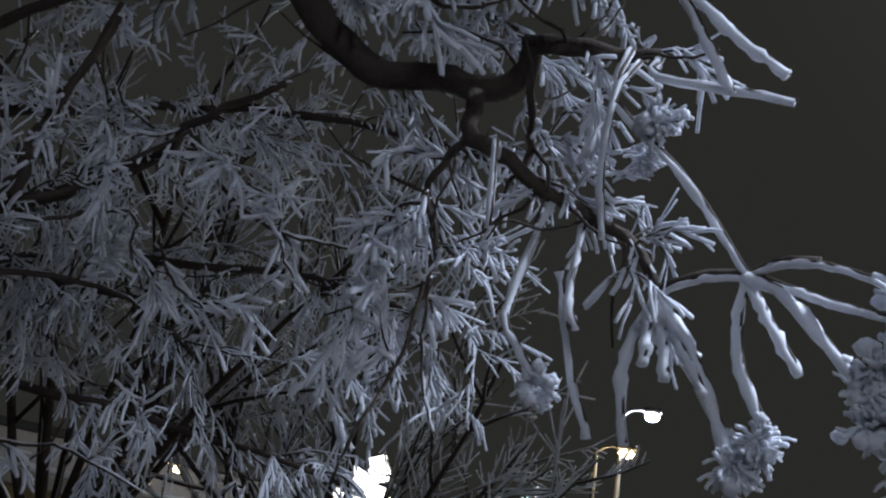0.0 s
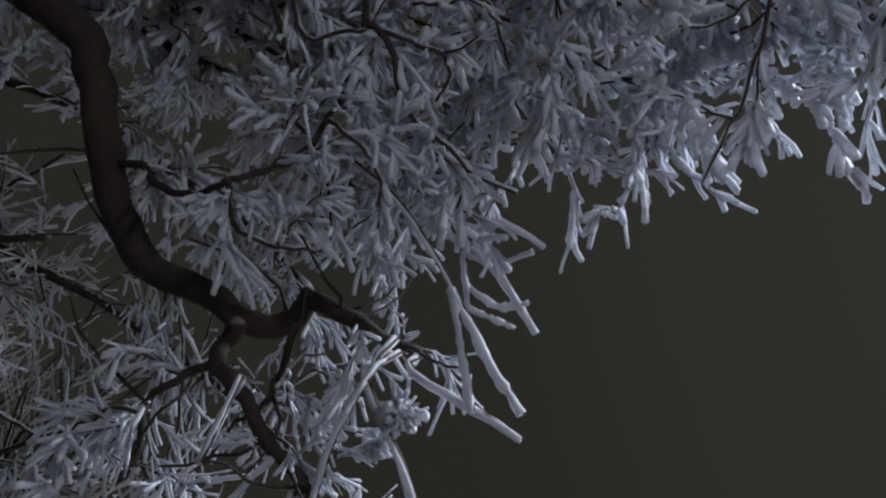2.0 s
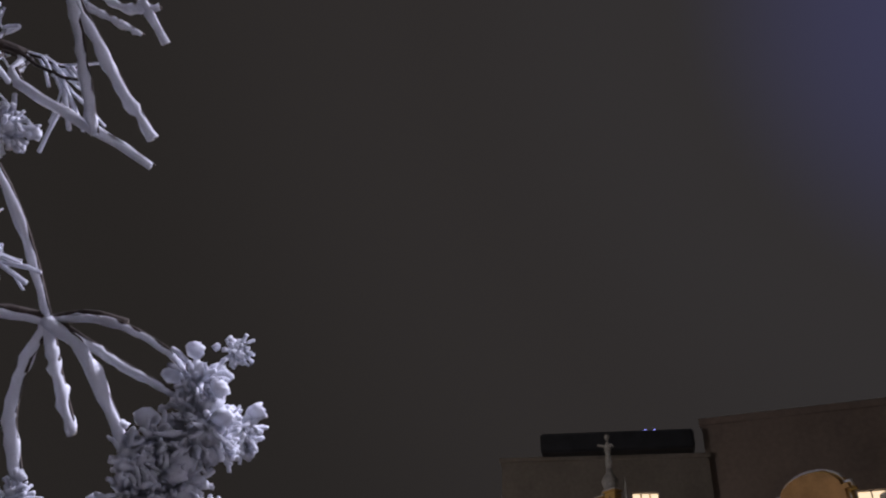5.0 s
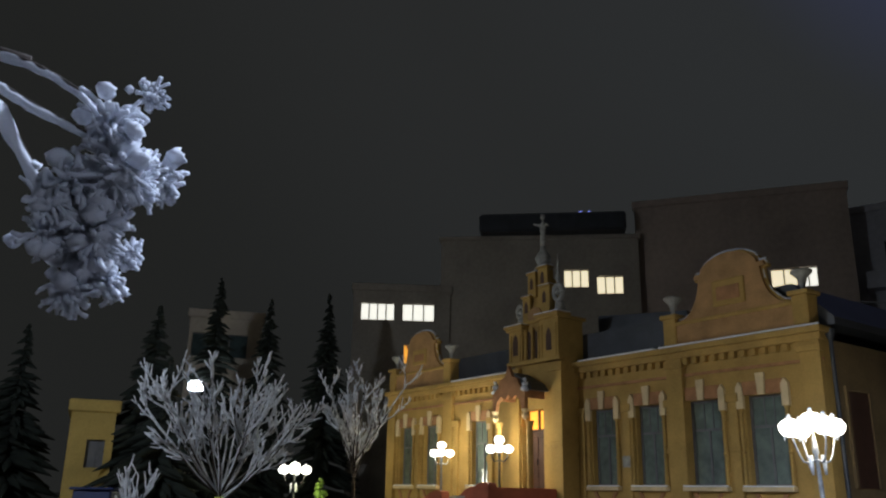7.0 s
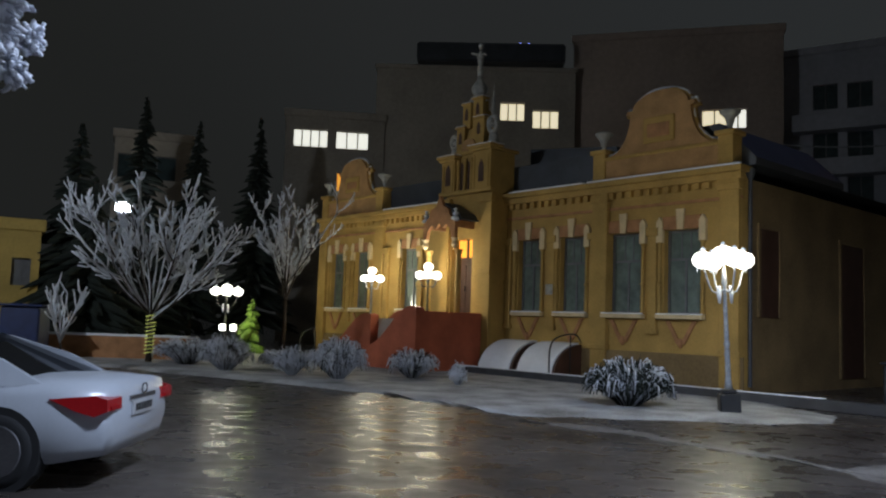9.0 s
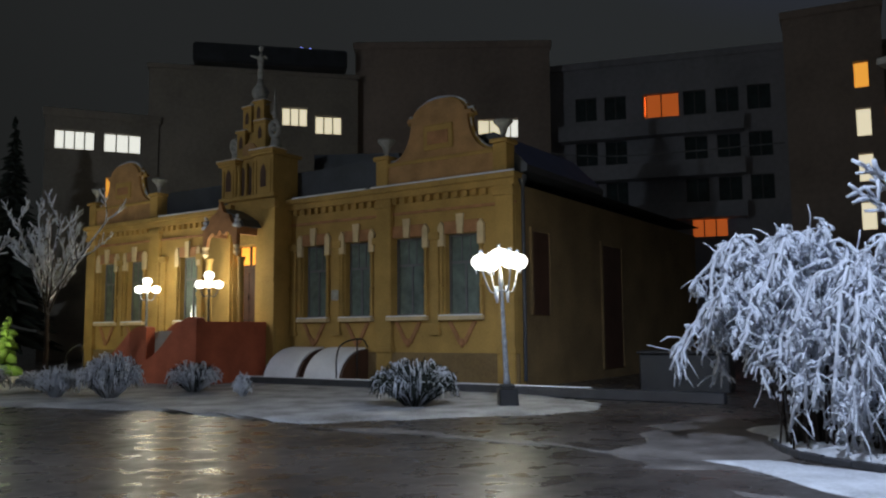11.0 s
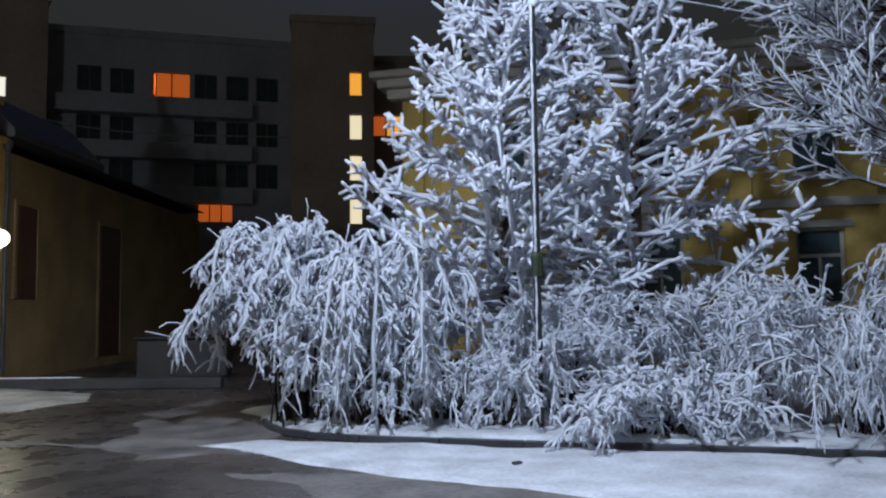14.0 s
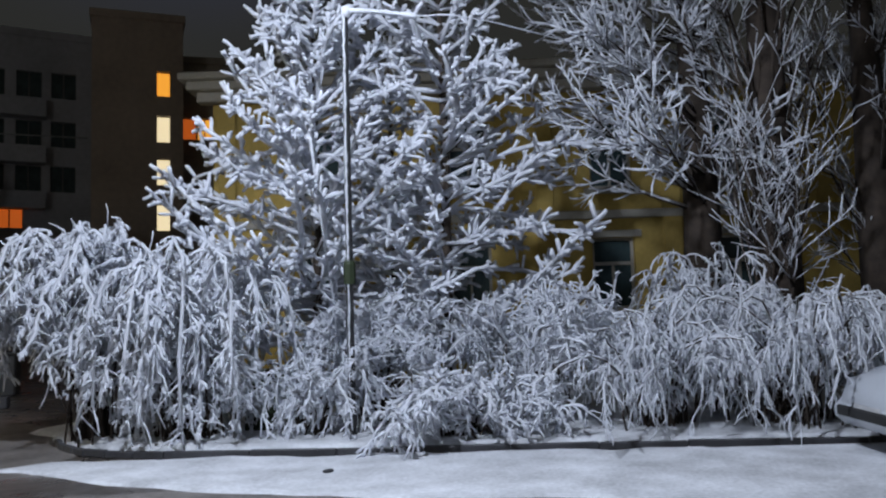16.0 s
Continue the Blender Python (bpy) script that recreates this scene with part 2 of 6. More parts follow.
class Tubes:
    """Collects many thin tubes into one mesh."""

    def __init__(self):
        self.v, self.f = [], []

    def tube(self, pts, radii, sides=5, rough=0.0, cap=True):
        base, rng = len(self.v), random.random
        side = None
        for i, p in enumerate(pts):
            d = (pts[min(i + 1, len(pts) - 1)] - pts[max(i - 1, 0)])
            d = d.normalized() if d.length > 1e-9 else Vector((0, 0, 1))
            if side is None:
                side = d.orthogonal().normalized()
            side = (side - d * side.dot(d))
            side = side.normalized() if side.length > 1e-6 else d.orthogonal().normalized()
            other = d.cross(side)
            for k in range(sides):
                a = 2 * math.pi * k / sides
                r = radii[i] * (1 + rough * (rng() * 2 - 1))
                self.v.append(p + side * (math.cos(a) * r) + other * (math.sin(a) * r))
        for i in range(len(pts) - 1):
            for k in range(sides):
                a, b = base + i * sides + k, base + i * sides + (k + 1) % sides
                self.f.append((a, b, b + sides, a + sides))
        if cap:
            self.f.append(tuple(base + k for k in range(sides))[::-1])
            e = base + (len(pts) - 1) * sides
            self.f.append(tuple(e + k for k in range(sides)))

    def blob(self, c, r, squash=0.8):
        base, rng = len(self.v), random.random
        for u in (-0.9, -0.3, 0.4, 0.95):
            w = math.sqrt(max(0.02, 1 - u * u))
            for k in range(6):
                a = k * math.pi / 3 + u
                q = r * (0.75 + 0.5 * rng())
                self.v.append(Vector((c.x + math.cos(a) * w * q, c.y + math.sin(a) * w * q, c.z + u * q * squash)))
        for i in range(3):
            for k in range(6):
                a, b = base + i * 6 + k, base + i * 6 + (k + 1) % 6
                self.f.append((a, b, b + 6, a + 6))
        self.f.append(tuple(base + k for k in range(6))[::-1])
        self.f.append(tuple(base + 18 + k for k in range(6)))

    def make(self, name, mat, parent=None, label="", smooth=True):
        me = bpy.data.meshes.new(name)
        me.from_pydata(self.v, [], self.f)
        me.materials.append(mat)
        if smooth:
            me.shade_smooth()
        ob = new(name, me)
        if parent:
            ob.parent = parent
        if label:
            ob["label"] = label
        return ob


def rand_dir():
    while True:
        v = Vector((random.uniform(-1, 1), random.uniform(-1, 1), random.uniform(-1, 1)))
        if 0.1 < v.length < 1:
            return v.normalized()


def spline(pts, n):
    """Points along a smooth curve through the few given ones."""
    q = [Vector(p) for p in pts]
    q = [q[0] * 2 - q[1]] + q + [q[-1] * 2 - q[-2]]
    out, m = [], len(q) - 3
    for i in range(n + 1):
        u = i / n * m
        k = min(int(u), m - 1)
        t = u - k
        a, b, c, d = q[k:k + 4]
        out.append(0.5 * (2 * b + (c - a) * t + (2 * a - 5 * b + 4 * c - d) * t * t + (3 * b - a - 3 * c + d) * t ** 3))
    return out


def curve_points(start, way, length, n, droop=0.0, wander=0.15):
    """A wandering stem; droop above 0 sinks, below 0 rises."""
    pts, d, p = [start.copy()], way.normalized(), start.copy()
    for _ in range(n):
        d = (d + rand_dir() * wander + Vector((0, 0, -droop / n))).normalized()
        p = p + d * (length / n)
        pts.append(p.copy())
    return pts


def frosted(bark, frost, pts, r0, r1, coat, sides=5, rough=0.22, lift=0.55, fine=False, lee=None):
    """A stem with its bark and, lying along its upper side, a sleeve of frost."""
    n = len(pts) - 1
    rad = [r0 + (r1 - r0) * i / n for i in range(n + 1)]
    if bark is not None:
        bark.tube(pts, rad, 4 if r0 < 0.012 else 7)
    if frost is not None and coat > 0:
        push = Vector((random.uniform(-0.35, 0.35), random.uniform(-0.35, 0.35), 1)).normalized()
        if lee:
            push = (Vector(lee) + rand_dir() * 0.3).normalized()
        fr = [coat * random.uniform(0.75, 1.2) + 0.5 * x for x in rad]
        fr[-1] *= 0.9
        line = [p + push * (lift * (x + 0.3 * c)) for p, x, c in zip(pts, rad, fr)]
        if fine:
            more, thick = [line[0]], [fr[0]]
            for i in range(n):
                for u in (0.5, 1.0):
                    more.append(line[i].lerp(line[i + 1], u) + rand_dir() * fr[i] * 0.08)
                    thick.append((fr[i] + (fr[i + 1] - fr[i]) * u) * random.choice((0.86, 0.96, 1.04, 1.14)))
            line, fr = more, thick
        frost.tube(line, fr, sides, rough)


def branch(bark, frost, start, way, length, r, level, coat, kids=6, droop=0.5, spread=0.8, wander=0.16, shrink=0.5, twist=None, first=0.25):
    """A branch with its side branches, down to frosted twigs."""
    n = 4 if level else 3
    pts = curve_points(start, way, length, n, droop, wander)
    frosted(bark if level else None, frost, pts, r, r * 0.45, coat, 5 if level else 4, 0.48)
    if level <= 0:
        return
    for _ in range(kids):
        u = random.uniform(first, 1.0)
        i = min(int(u * n), n - 1)
        p = pts[i].lerp(pts[i + 1], u * n - i)
        d = (pts[i + 1] - pts[i]).normalized()
        s = rand_dir()
        s = (s - d * s.dot(d)).normalized()
        w = (d * (1 - spread * 0.5) + s * spread + (twist or Vector((0, 0, 0)))).normalized()
        branch(bark, frost, p, w, length * shrink * random.uniform(0.6, 1.25) * (1.15 - 0.4 * u), r * 0.5, level - 1, coat * 0.92, kids, droop, spread, wander, shrink, twist, first)


def snow_sheet(name, outline, z, mat, label, thick=0.05, step=0.35, rough=0.25, kind="structure", category="snow"):
    """Snow that lies on the ground inside an outline, with an uneven rim and surface."""
    bm = bmesh.new()
    pts = []
    for (ax, ay), (bx, by) in zip(outline, outline[1:] + outline[:1]):
        n = max(1, int(math.hypot(bx - ax, by - ay) / step))
        for i in range(n):
            x, y = ax + (bx - ax) * i / n, ay + (by - ay) * i / n
            j = noise.noise(Vector((x * 0.9, y * 0.9, 3.1))) + 0.5 * noise.noise(Vector((x * 3, y * 3, 9)))
            pts.append((x + rough * j, y + rough * noise.noise(Vector((y * 1.1, x * 1.1, 7.7)))))
    cx, cy = sum(p[0] for p in pts) / len(pts), sum(p[1] for p in pts) / len(pts)
    rings = []
    for k, h in ((1.0, 0.0), (0.985, 0.6), (0.96, 1.0)):
        rings.append([bm.verts.new((cx + (x - cx) * k, cy + (y - cy) * k, z + thick * h)) for x, y in pts])
    for a, b in zip(rings, rings[1:]):
        for i in range(len(pts)):
            j = (i + 1) % len(pts)
            bm.faces.new((a[i], a[j], b[j], b[i]))
    bm.faces.new(rings[-1])
    bmesh.ops.recalc_face_normals(bm, faces=bm.faces[:])
    ob = finish(name, bm, mat)
    return tagged(ob, label, category, kind=kind)


# ---------------------------------------------------------------- ground
bm = bmesh.new()
bmesh.ops.create_grid(bm, x_segments=40, y_segments=40, size=300)
tagged(finish("ground", bm, ASPHALT), "wet dark asphalt road with a thin glaze of ice", "ground", kind="structure")

ALONG, ACROSS = Vector((0.589, -0.808, 0)), Vector((0.808, 0.589, 0))


def kerb_point(a, n, z=0.0):
    p = ALONG * a + ACROSS * n
    return (p.x, p.y, z)


def kerb_xy(a, n):
    return kerb_point(a, n)[:2]


snow_sheet("snow_verge", [(-40, 36), (-22, 25.2), (-10.8, 20.4), (-4.1, 17.4), (-1.0, 14.4), (1.2, 15.0), (3.3, 15.2), (4.6, 15.9), (4.9, 17.6), (4.0, 20.5), (-13, 35.5), (-30, 52)], 0.0, VERGE_GREY, "snow-covered verge in front of the old building", 0.06)
snow_sheet("snow_strip", [kerb_xy(-5.5, 9.0), kerb_xy(-4.0, 8.25), kerb_xy(-2.2, 7.55), kerb_xy(-0.2, 7.05), kerb_xy(2.5, 6.7), kerb_xy(9, 6.5), kerb_xy(14, 6.6), kerb_xy(14, 9.50), kerb_xy(0, 9.48), kerb_xy(-5.0, 9.44)], 0.0, VERGE, "fresh white snow strip along the kerb", 0.035)
snow_sheet("garden_snow", [kerb_xy(-4.7, 9.98), kerb_xy(-3.4, 9.66), kerb_xy(3, 9.61), kerb_xy(14, 9.61), kerb_xy(16, 19.5), kerb_xy(-6.5, 19.5), kerb_xy(-6.6, 12)], 0.0, VERGE, "snow-covered flower bed behind the kerb", 0.10)
snow_sheet("trodden_snow", [(3.0, 9.4), (4.6, 9.0), (5.6, 10.4), (6.6, 13.0), (6.0, 14.4), (4.6, 13.2), (3.6, 11.2)], 0.0, TRODDEN, "trodden dirty snow and slush on the road", 0.012, rough=0.5)
snow_sheet("slush_ridge", [(-0.8, 13.7), (1.2, 12.0), (3.4, 10.3), (4.2, 9.2), (4.0, 9.9), (2.0, 11.7), (0.4, 13.6)], 0.0, TRODDEN, "low ridge of grey slush across the road", 0.015, rough=0.35)

snow_sheet("road_slush", [kerb_xy(-4.4, 7.7), kerb_xy(-2.5, 6.4), kerb_xy(2, 5.9), kerb_xy(9, 5.6), kerb_xy(14, 5.7), kerb_xy(14, 6.9), kerb_xy(2, 7.1), kerb_xy(-3, 7.6)], 0.0, TRODDEN, "grey slush along the edge of the snow", 0.012, rough=0.4)

# kerb with a curled end
kerb = thing("kerb", pose(0, 0, 0), "dark snow-edged kerb along the flower bed", "kerb", kind="structure")
edge = [kerb_point(-5.5, 10.8), kerb_point(-5.15, 10.3), kerb_point(-4.6, 9.85), kerb_point(-3.6, 9.56)]
line = spline(edge, 8) + [Vector(kerb_point(a, 9.55)) for a in (-2.6, -1.6, -0.6, 0.4, 1.4, 2.4, 3.4, 4.4, 5.4, 6.4, 7.4, 8.4, 9.4, 10.4, 11.4, 12.4)]
for a, b in zip(line, line[1:]):
    d = b - a
    n = Vector((-d.y, d.x, 0)).normalized() * 0.07
    bm = boxes((0.003, -0.04, 0.0, d.length - 0.003, 0.04, 0.085 + random.uniform(-0.008, 0.008)), bevel=0.01)
    ob = part("kerbstone", bm, KERB, kerb)
    ob.matrix_basis = Matrix.Translation(a) @ pose(0, 0, 0, 0, random.uniform(-0.5, 0.5), math.degrees(math.atan2(d.y, d.x)))
bm = boxes((-0.05, -0.035, 0.0, 0.06, 0.035, 0.03), bevel=0.012)
tagged(finish("stone", bm, KERB), "small dark stone lying in the snow", "stone").location = (5.87, 6.12, 0.034)


# ---------------------------------------------------------------- old ochre building
OLD = pose(4.1, 22.0, 0, 0, 0, -39.5)
old = thing("heritage_building", OLD, "single-storey ochre brick building with curved gables and lit entrance", "building")
EAVE, LENGTH = 5.9, 19.8
# centre, half width, sill, head
WINDOWS = [(-1.75, 0.57), (-3.65, 0.57), (-5.6, 0.50), (-7.4, 0.50), (-13.6, 0.50), (-16.75, 0.50), (-18.5, 0.50)]
SILL, HEAD = 2.0, 4.35
holes = [(c - h, c + h, SILL, HEAD) for c, h in WINDOWS]
part("wall", wall_with_holes(-LENGTH, 0, 0, EAVE, 0.0, 0.45, holes + [(-10.4, -9.35, 1.65, 4.45)]), OCHRE, old)
# side and back walls take their dimness from the darker ochre
part("side_wall", wall_with_holes(-0.45, 0, 0, 5.6, 0.452, 16.0, []), OCHRE_DARK, old, "bare side wall dimmed in its colour")
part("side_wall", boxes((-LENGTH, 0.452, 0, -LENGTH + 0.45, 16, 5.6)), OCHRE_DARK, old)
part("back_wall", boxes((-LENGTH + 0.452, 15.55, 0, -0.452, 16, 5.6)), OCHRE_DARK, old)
part("ceiling_slab", boxes((-LENGTH + 0.46, 0.46, 5.2, -0.46, 15.5, 5.4)), CONCRETE, old)
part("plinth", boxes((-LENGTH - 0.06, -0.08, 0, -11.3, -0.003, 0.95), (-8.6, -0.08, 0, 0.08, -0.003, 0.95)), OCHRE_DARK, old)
# pavilions stand a little proud, with corner piers
for a, b in ((-4.75, 0.0), (-LENGTH, -15.2)):
    for x in (a, b - 0.55):
        part("pilaster", boxes((x, -0.16, 0, x + 0.55, -0.003, EAVE - 0.25), (x - 0.05, -0.22, EAVE - 0.62, x + 0.6, -0.004, EAVE - 0.45), (x - 0.05, -0.21, 0.95, x + 0.6, -0.004, 1.1), bevel=0.01), OCHRE, old)
for x in (-4.75, -2.65, -6.4, -8.3, -12.9, -15.0, -17.6):
    part("pilaster", boxes((x - 0.13, -0.10, 1.6, x + 0.13, -0.003, 4.2), (x - 0.19, -0.15, 4.2, x + 0.19, -0.003, 4.42), (x - 0.17, -0.13, 2.9, x + 0.17, -0.003, 3.05), (x - 0.18, -0.14, 1.45, x + 0.18, -0.003, 1.6), bevel=0.01), OCHRE, old)
part("cornice", boxes((-LENGTH - 0.12, -0.30, EAVE - 0.16, 0.14, 0.3, EAVE), (-LENGTH - 0.06, -0.2, EAVE - 0.34, 0.08, -0.003, EAVE - 0.16), bevel=0.015), OCHRE, old)
part("frieze", boxes((-LENGTH - 0.02, -0.06, EAVE - 0.86, 0.04, -0.0025, EAVE - 0.78)), BRICK, old)
for i in range(62):
    x = -LENGTH + 0.2 + i * 0.315
    if not -12.1 < x < -8.9:
        part("dentil", boxes((x, -0.13, EAVE - 0.52, x + 0.15, -0.003, EAVE - 0.345)), OCHRE, old)

for c, h in WINDOWS:
    win = new("window")
    win.parent = old
    part("frame", boxes((c - h, 0.2, SILL, c - h + 0.07, 0.27, HEAD), (c + h - 0.07, 0.2, SILL, c + h, 0.27, HEAD), (c - h + 0.07, 0.2, HEAD - 0.07, c + h - 0.07, 0.27, HEAD), (c - h + 0.07, 0.2, SILL, c + h - 0.07, 0.27, SILL + 0.08), (c - h + 0.07, 0.2, SILL + 1.5, c + h - 0.07, 0.27, SILL + 1.57), (c - 0.03, 0.2, SILL + 0.08, c + 0.03, 0.27, SILL + 1.5), (c - 0.16, 0.21, SILL + 1.57, c - 0.13, 0.26, HEAD - 0.07), (c + 0.13, 0.21, SILL + 1.57, c + 0.16, 0.26, HEAD - 0.07)), FRAME, win)
    for k, (xa, xb, za, zb) in enumerate(((c - h + 0.07, c - 0.03, SILL + 0.08, SILL + 1.5), (c + 0.03, c + h - 0.07, SILL + 0.08, SILL + 1.5), (c - h + 0.07, c + h - 0.07, SILL + 1.57, HEAD - 0.07))):
        ob = part("pane", boxes((xa, -0.003, za, xb, 0.003, zb)), OLDGLASS, win)
        ob.matrix_basis = pose(0, 0.235, 0) @ Matrix.Translation(((xa + xb) / 2, 0, (za + zb) / 2)) @ pose(0, 0, 0, random.uniform(-0.6, 0.6), 0, random.uniform(-1.2, 1.2)) @ Matrix.Translation((-(xa + xb) / 2, 0, -(za + zb) / 2))
    part("sill", boxes((c - h - 0.16, -0.2, SILL - 0.12, c + h + 0.16, -0.003, SILL - 0.005), bevel=0.012), CREAM, win)
    part("sill_snow", boxes((c - h - 0.15, -0.19, SILL - 0.004, c + h + 0.15, 0.15, SILL + 0.035), bevel=0.015), SNOW, win, "thin snow on the sill")
    # brick head with pale end blocks and keystone
    part("brick_arch", boxes((c - h - 0.02, -0.07, HEAD, c + h + 0.02, -0.003, HEAD + 0.36), bevel=0.01), BRICK, win, "orange brick window head")
    bm = bmesh.new()
    prism(bm, [(c - 0.09, HEAD - 0.02), (c + 0.09, HEAD - 0.02), (c + 0.13, HEAD + 0.55), (c - 0.13, HEAD + 0.55)], -0.13, -0.071)
    part("keystone", bm, CREAM, win, "pale keystone")
    for s in (-1, 1):
        bm = bmesh.new()
        x = c + s * (h + 0.1)
        prism(bm, [(x - 0.1, HEAD - 0.35), (x + 0.1, HEAD - 0.35), (x + 0.1, HEAD + 0.22), (x, HEAD + 0.36), (x - 0.1, HEAD + 0.22)], -0.11, -0.003)
        part("corner_block", bm, CREAM, win, "pale stucco block")
        part("colonnette", lathe(bmesh.new(), [(0.075, SILL), (0.06, SILL + 0.1), (0.05, SILL + 0.8), (0.075, SILL + 0.85), (0.05, SILL + 0.9), (0.05, SILL + 1.9), (0.08, SILL + 2.0)], 8, x, -0.06), OCHRE, win)
    for s in (-1, 1):
        bm = bmesh.new()
        prism(bm, [(c + s * 0.48, SILL - 0.16), (c + s * 0.36, SILL - 0.16), (c + s * 0.04, SILL - 0.72), (c + s * 0.12, SILL - 0.80)], -0.06, -0.003)
        part("apron_rib", bm, BRICK, win, "orange brick garland below the sill")
    part("apron_boss", lathe(bmesh.new(), [(0.02, SILL - 0.9), (0.08, SILL - 0.82), (0.08, SILL - 0.72), (0.03, SILL - 0.64)], 8, c, -0.05), BRICK, win)
    part("curtain", boxes((c - h, 0.44, SILL, c + h, 0.449, HEAD)), ROOF, win, "dark drawn blind")


def gable(parent, cx, half, base, top, y0=-0.12, y1=0.25):
    """A curved parapet gable with scroll sides, panel, end posts and urns."""
    g = new("gable")
    g.parent = parent
    out = []
    steps = 10
    for i in range(steps + 1):
        t = i / steps
        out.append((cx - half + half * 0.46 * math.sin(t * math.pi / 2), base + 0.72 + (top - base - 1.30) * (1 - math.cos(t * math.pi / 2))))
    left = [(cx - half, base)] + out
    ear = [(cx - half * 0.62, top - 0.57), (cx - half * 0.60, top - 0.46)]
    crown = ear + [(cx + half * 0.50 * math.cos(a), top - 0.46 + 0.46 * math.sin(a)) for a in [math.pi - math.pi * k / 12 for k in range(13)]] + [(2 * cx - x, z) for x, z in reversed(ear)]
    right = [(2 * cx - x, z) for x, z in reversed(left)]
    bm = bmesh.new()
    prism(bm, left + crown + right, y0, y1)
    part("gable_wall", bm, GABLE, g, "orange-brown scroll gable")
    rim = [Vector((x, (y0 + y1) / 2, z + 0.02)) for x, z in out + crown + [(2 * cx - x, z) for x, z in reversed(out)]]
    t = Tubes()
    t.tube(rim, [0.09] * len(rim), 6, 0.08)
    part_ob = t.make("coping", OCHRE, g, "moulded coping with frost")
    t = Tubes()
    t.tube([p + Vector((0, -0.02, 0.06)) for p in rim], [0.055] * len(rim), 5, 0.3)
    t.make("coping_frost", FROST, g, "white frost on the coping")
    part("panel", boxes((cx - half * 0.28, y0 - 0.05, base + 0.95, cx + half * 0.28, y0 - 0.002, top - 0.75), bevel=0.03), OCHRE, g)
    part("panel_field", boxes((cx - half * 0.20, y0 - 0.075, base + 1.1, cx + half * 0.20, y0 - 0.052, top - 0.95), bevel=0.015), BRICK, g)
    part("string_course", boxes((cx - half, y0 - 0.06, base + 0.62, cx + half, y0 - 0.002, base + 0.72), bevel=0.015), OCHRE, g)
    for s in (-1, 1):
        x = cx + s * (half + 0.22)
        post = part("post", boxes((x - 0.22, y0 - 0.06, base, x + 0.22, y1 + 0.06, base + 0.85), (x - 0.29, y0 - 0.13, base + 0.85, x + 0.29, y1 + 0.13, base + 0.97), bevel=0.015), OCHRE, g)
        part("urn", lathe(bmesh.new(), [(0.12, base + 0.972), (0.06, base + 1.08), (0.10, base + 1.2), (0.13, base + 1.32), (0.27, base + 1.46), (0.28, base + 1.52), (0.2, base + 1.56)], 12, x, (y0 + y1) / 2), STONE, g, "grey stone urn", smooth=True)
    return g


gable(old, -2.45, 1.85, EAVE + 0.005, 8.35)
gable(old, -17.5, 1.75, EAVE + 0.005, 8.25)
for xa, xb, y in ((-4.9, 0.1, -0.19), (-15.1, -11.8, 0.2), (-8.2, -5.1, 0.2)):
    part("eave_snow", boxes((xa, -0.28, EAVE + 0.004, xb, y, EAVE + 0.055), bevel=0.01), SNOW, old, "snow line on the eaves")
# roofs
bm = bmesh.new()
prism(bm, [(-LENGTH - 0.2, 5.95), (0.2, 5.95), (-0.2, 6.1), (-4.9, 6.9), (-LENGTH + 4.7, 6.9), (-LENGTH + 0.2, 6.1)], 0.26, 16.2)
part("roof", bm, ROOF, old, "dark sheet-metal roof")
bm = bmesh.new()
prism(bm, [(-4.6, 5.96), (0.25, 5.96), (0.25, 6.15), (-0.8, 7.2), (-3.8, 7.2), (-4.6, 6.2)], 0.27, 5.5)
part("roof_pavilion", bm, ROOF, old)
bm = bmesh.new()
prism(bm, [(-8.6, 6.1), (-4.9, 6.1), (-4.9, 7.3), (-8.6, 7.7)], 1.2, 4.6)
part("roof_hip", bm, ROOF, old)
part("drainpipe", lathe(bmesh.new(), [(0.055, 0.2), (0.055, 5.55), (0.12, 5.7), (0.12, 5.85)], 8, 0.1, 0.25), ROOF, old, "dark drainpipe at the corner")
for ya, yb, za in ((0.9, 1.9, 2.0), (5.8, 7.4, 0.3)):
    part("side_recess", boxes((0.002, ya, za, 0.03, yb, 4.35)), WOOD, old, "dark boarded side opening")
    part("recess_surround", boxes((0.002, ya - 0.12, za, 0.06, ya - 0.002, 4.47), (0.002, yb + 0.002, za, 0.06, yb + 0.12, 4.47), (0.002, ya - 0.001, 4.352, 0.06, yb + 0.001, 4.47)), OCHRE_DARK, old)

# entrance tower
TX0, TX1, TY = -11.35, -9.05, -0.75
tower = new("tower")
tower.parent = old
tower.location.x = 0.6
part("tower_wall", wall_with_holes(TX0, TX1, 0, 7.35, TY, -0.004, [(-11.0, -9.95, 1.65, 4.45)]), OCHRE, tower)
part("tower_back", boxes((TX0, 0.0, EAVE + 0.02, TX1, 0.25, 7.35)), OCHRE, tower)
for x in (TX0 - 0.2, TX1 - 0.42):
    part("corner_pier", boxes((x, TY - 0.14, 0, x + 0.52, TY - 0.003, 5.6), (x - 0.06, TY - 0.2, 5.6, x + 0.58, TY - 0.004, 5.85), (x - 0.03, TY - 0.18, 3.2, x + 0.55, TY - 0.004, 3.35), bevel=0.012), OCHRE, tower)
part("tower_cornice", boxes((TX0 - 0.12, TY - 0.12, 7.352, TX1 + 0.12, 0.35, 7.46), (TX0 - 0.16, TY - 0.26, 5.95, TX1 + 0.16, TY - 0.003, 6.08), bevel=0.02), OCHRE, tower)


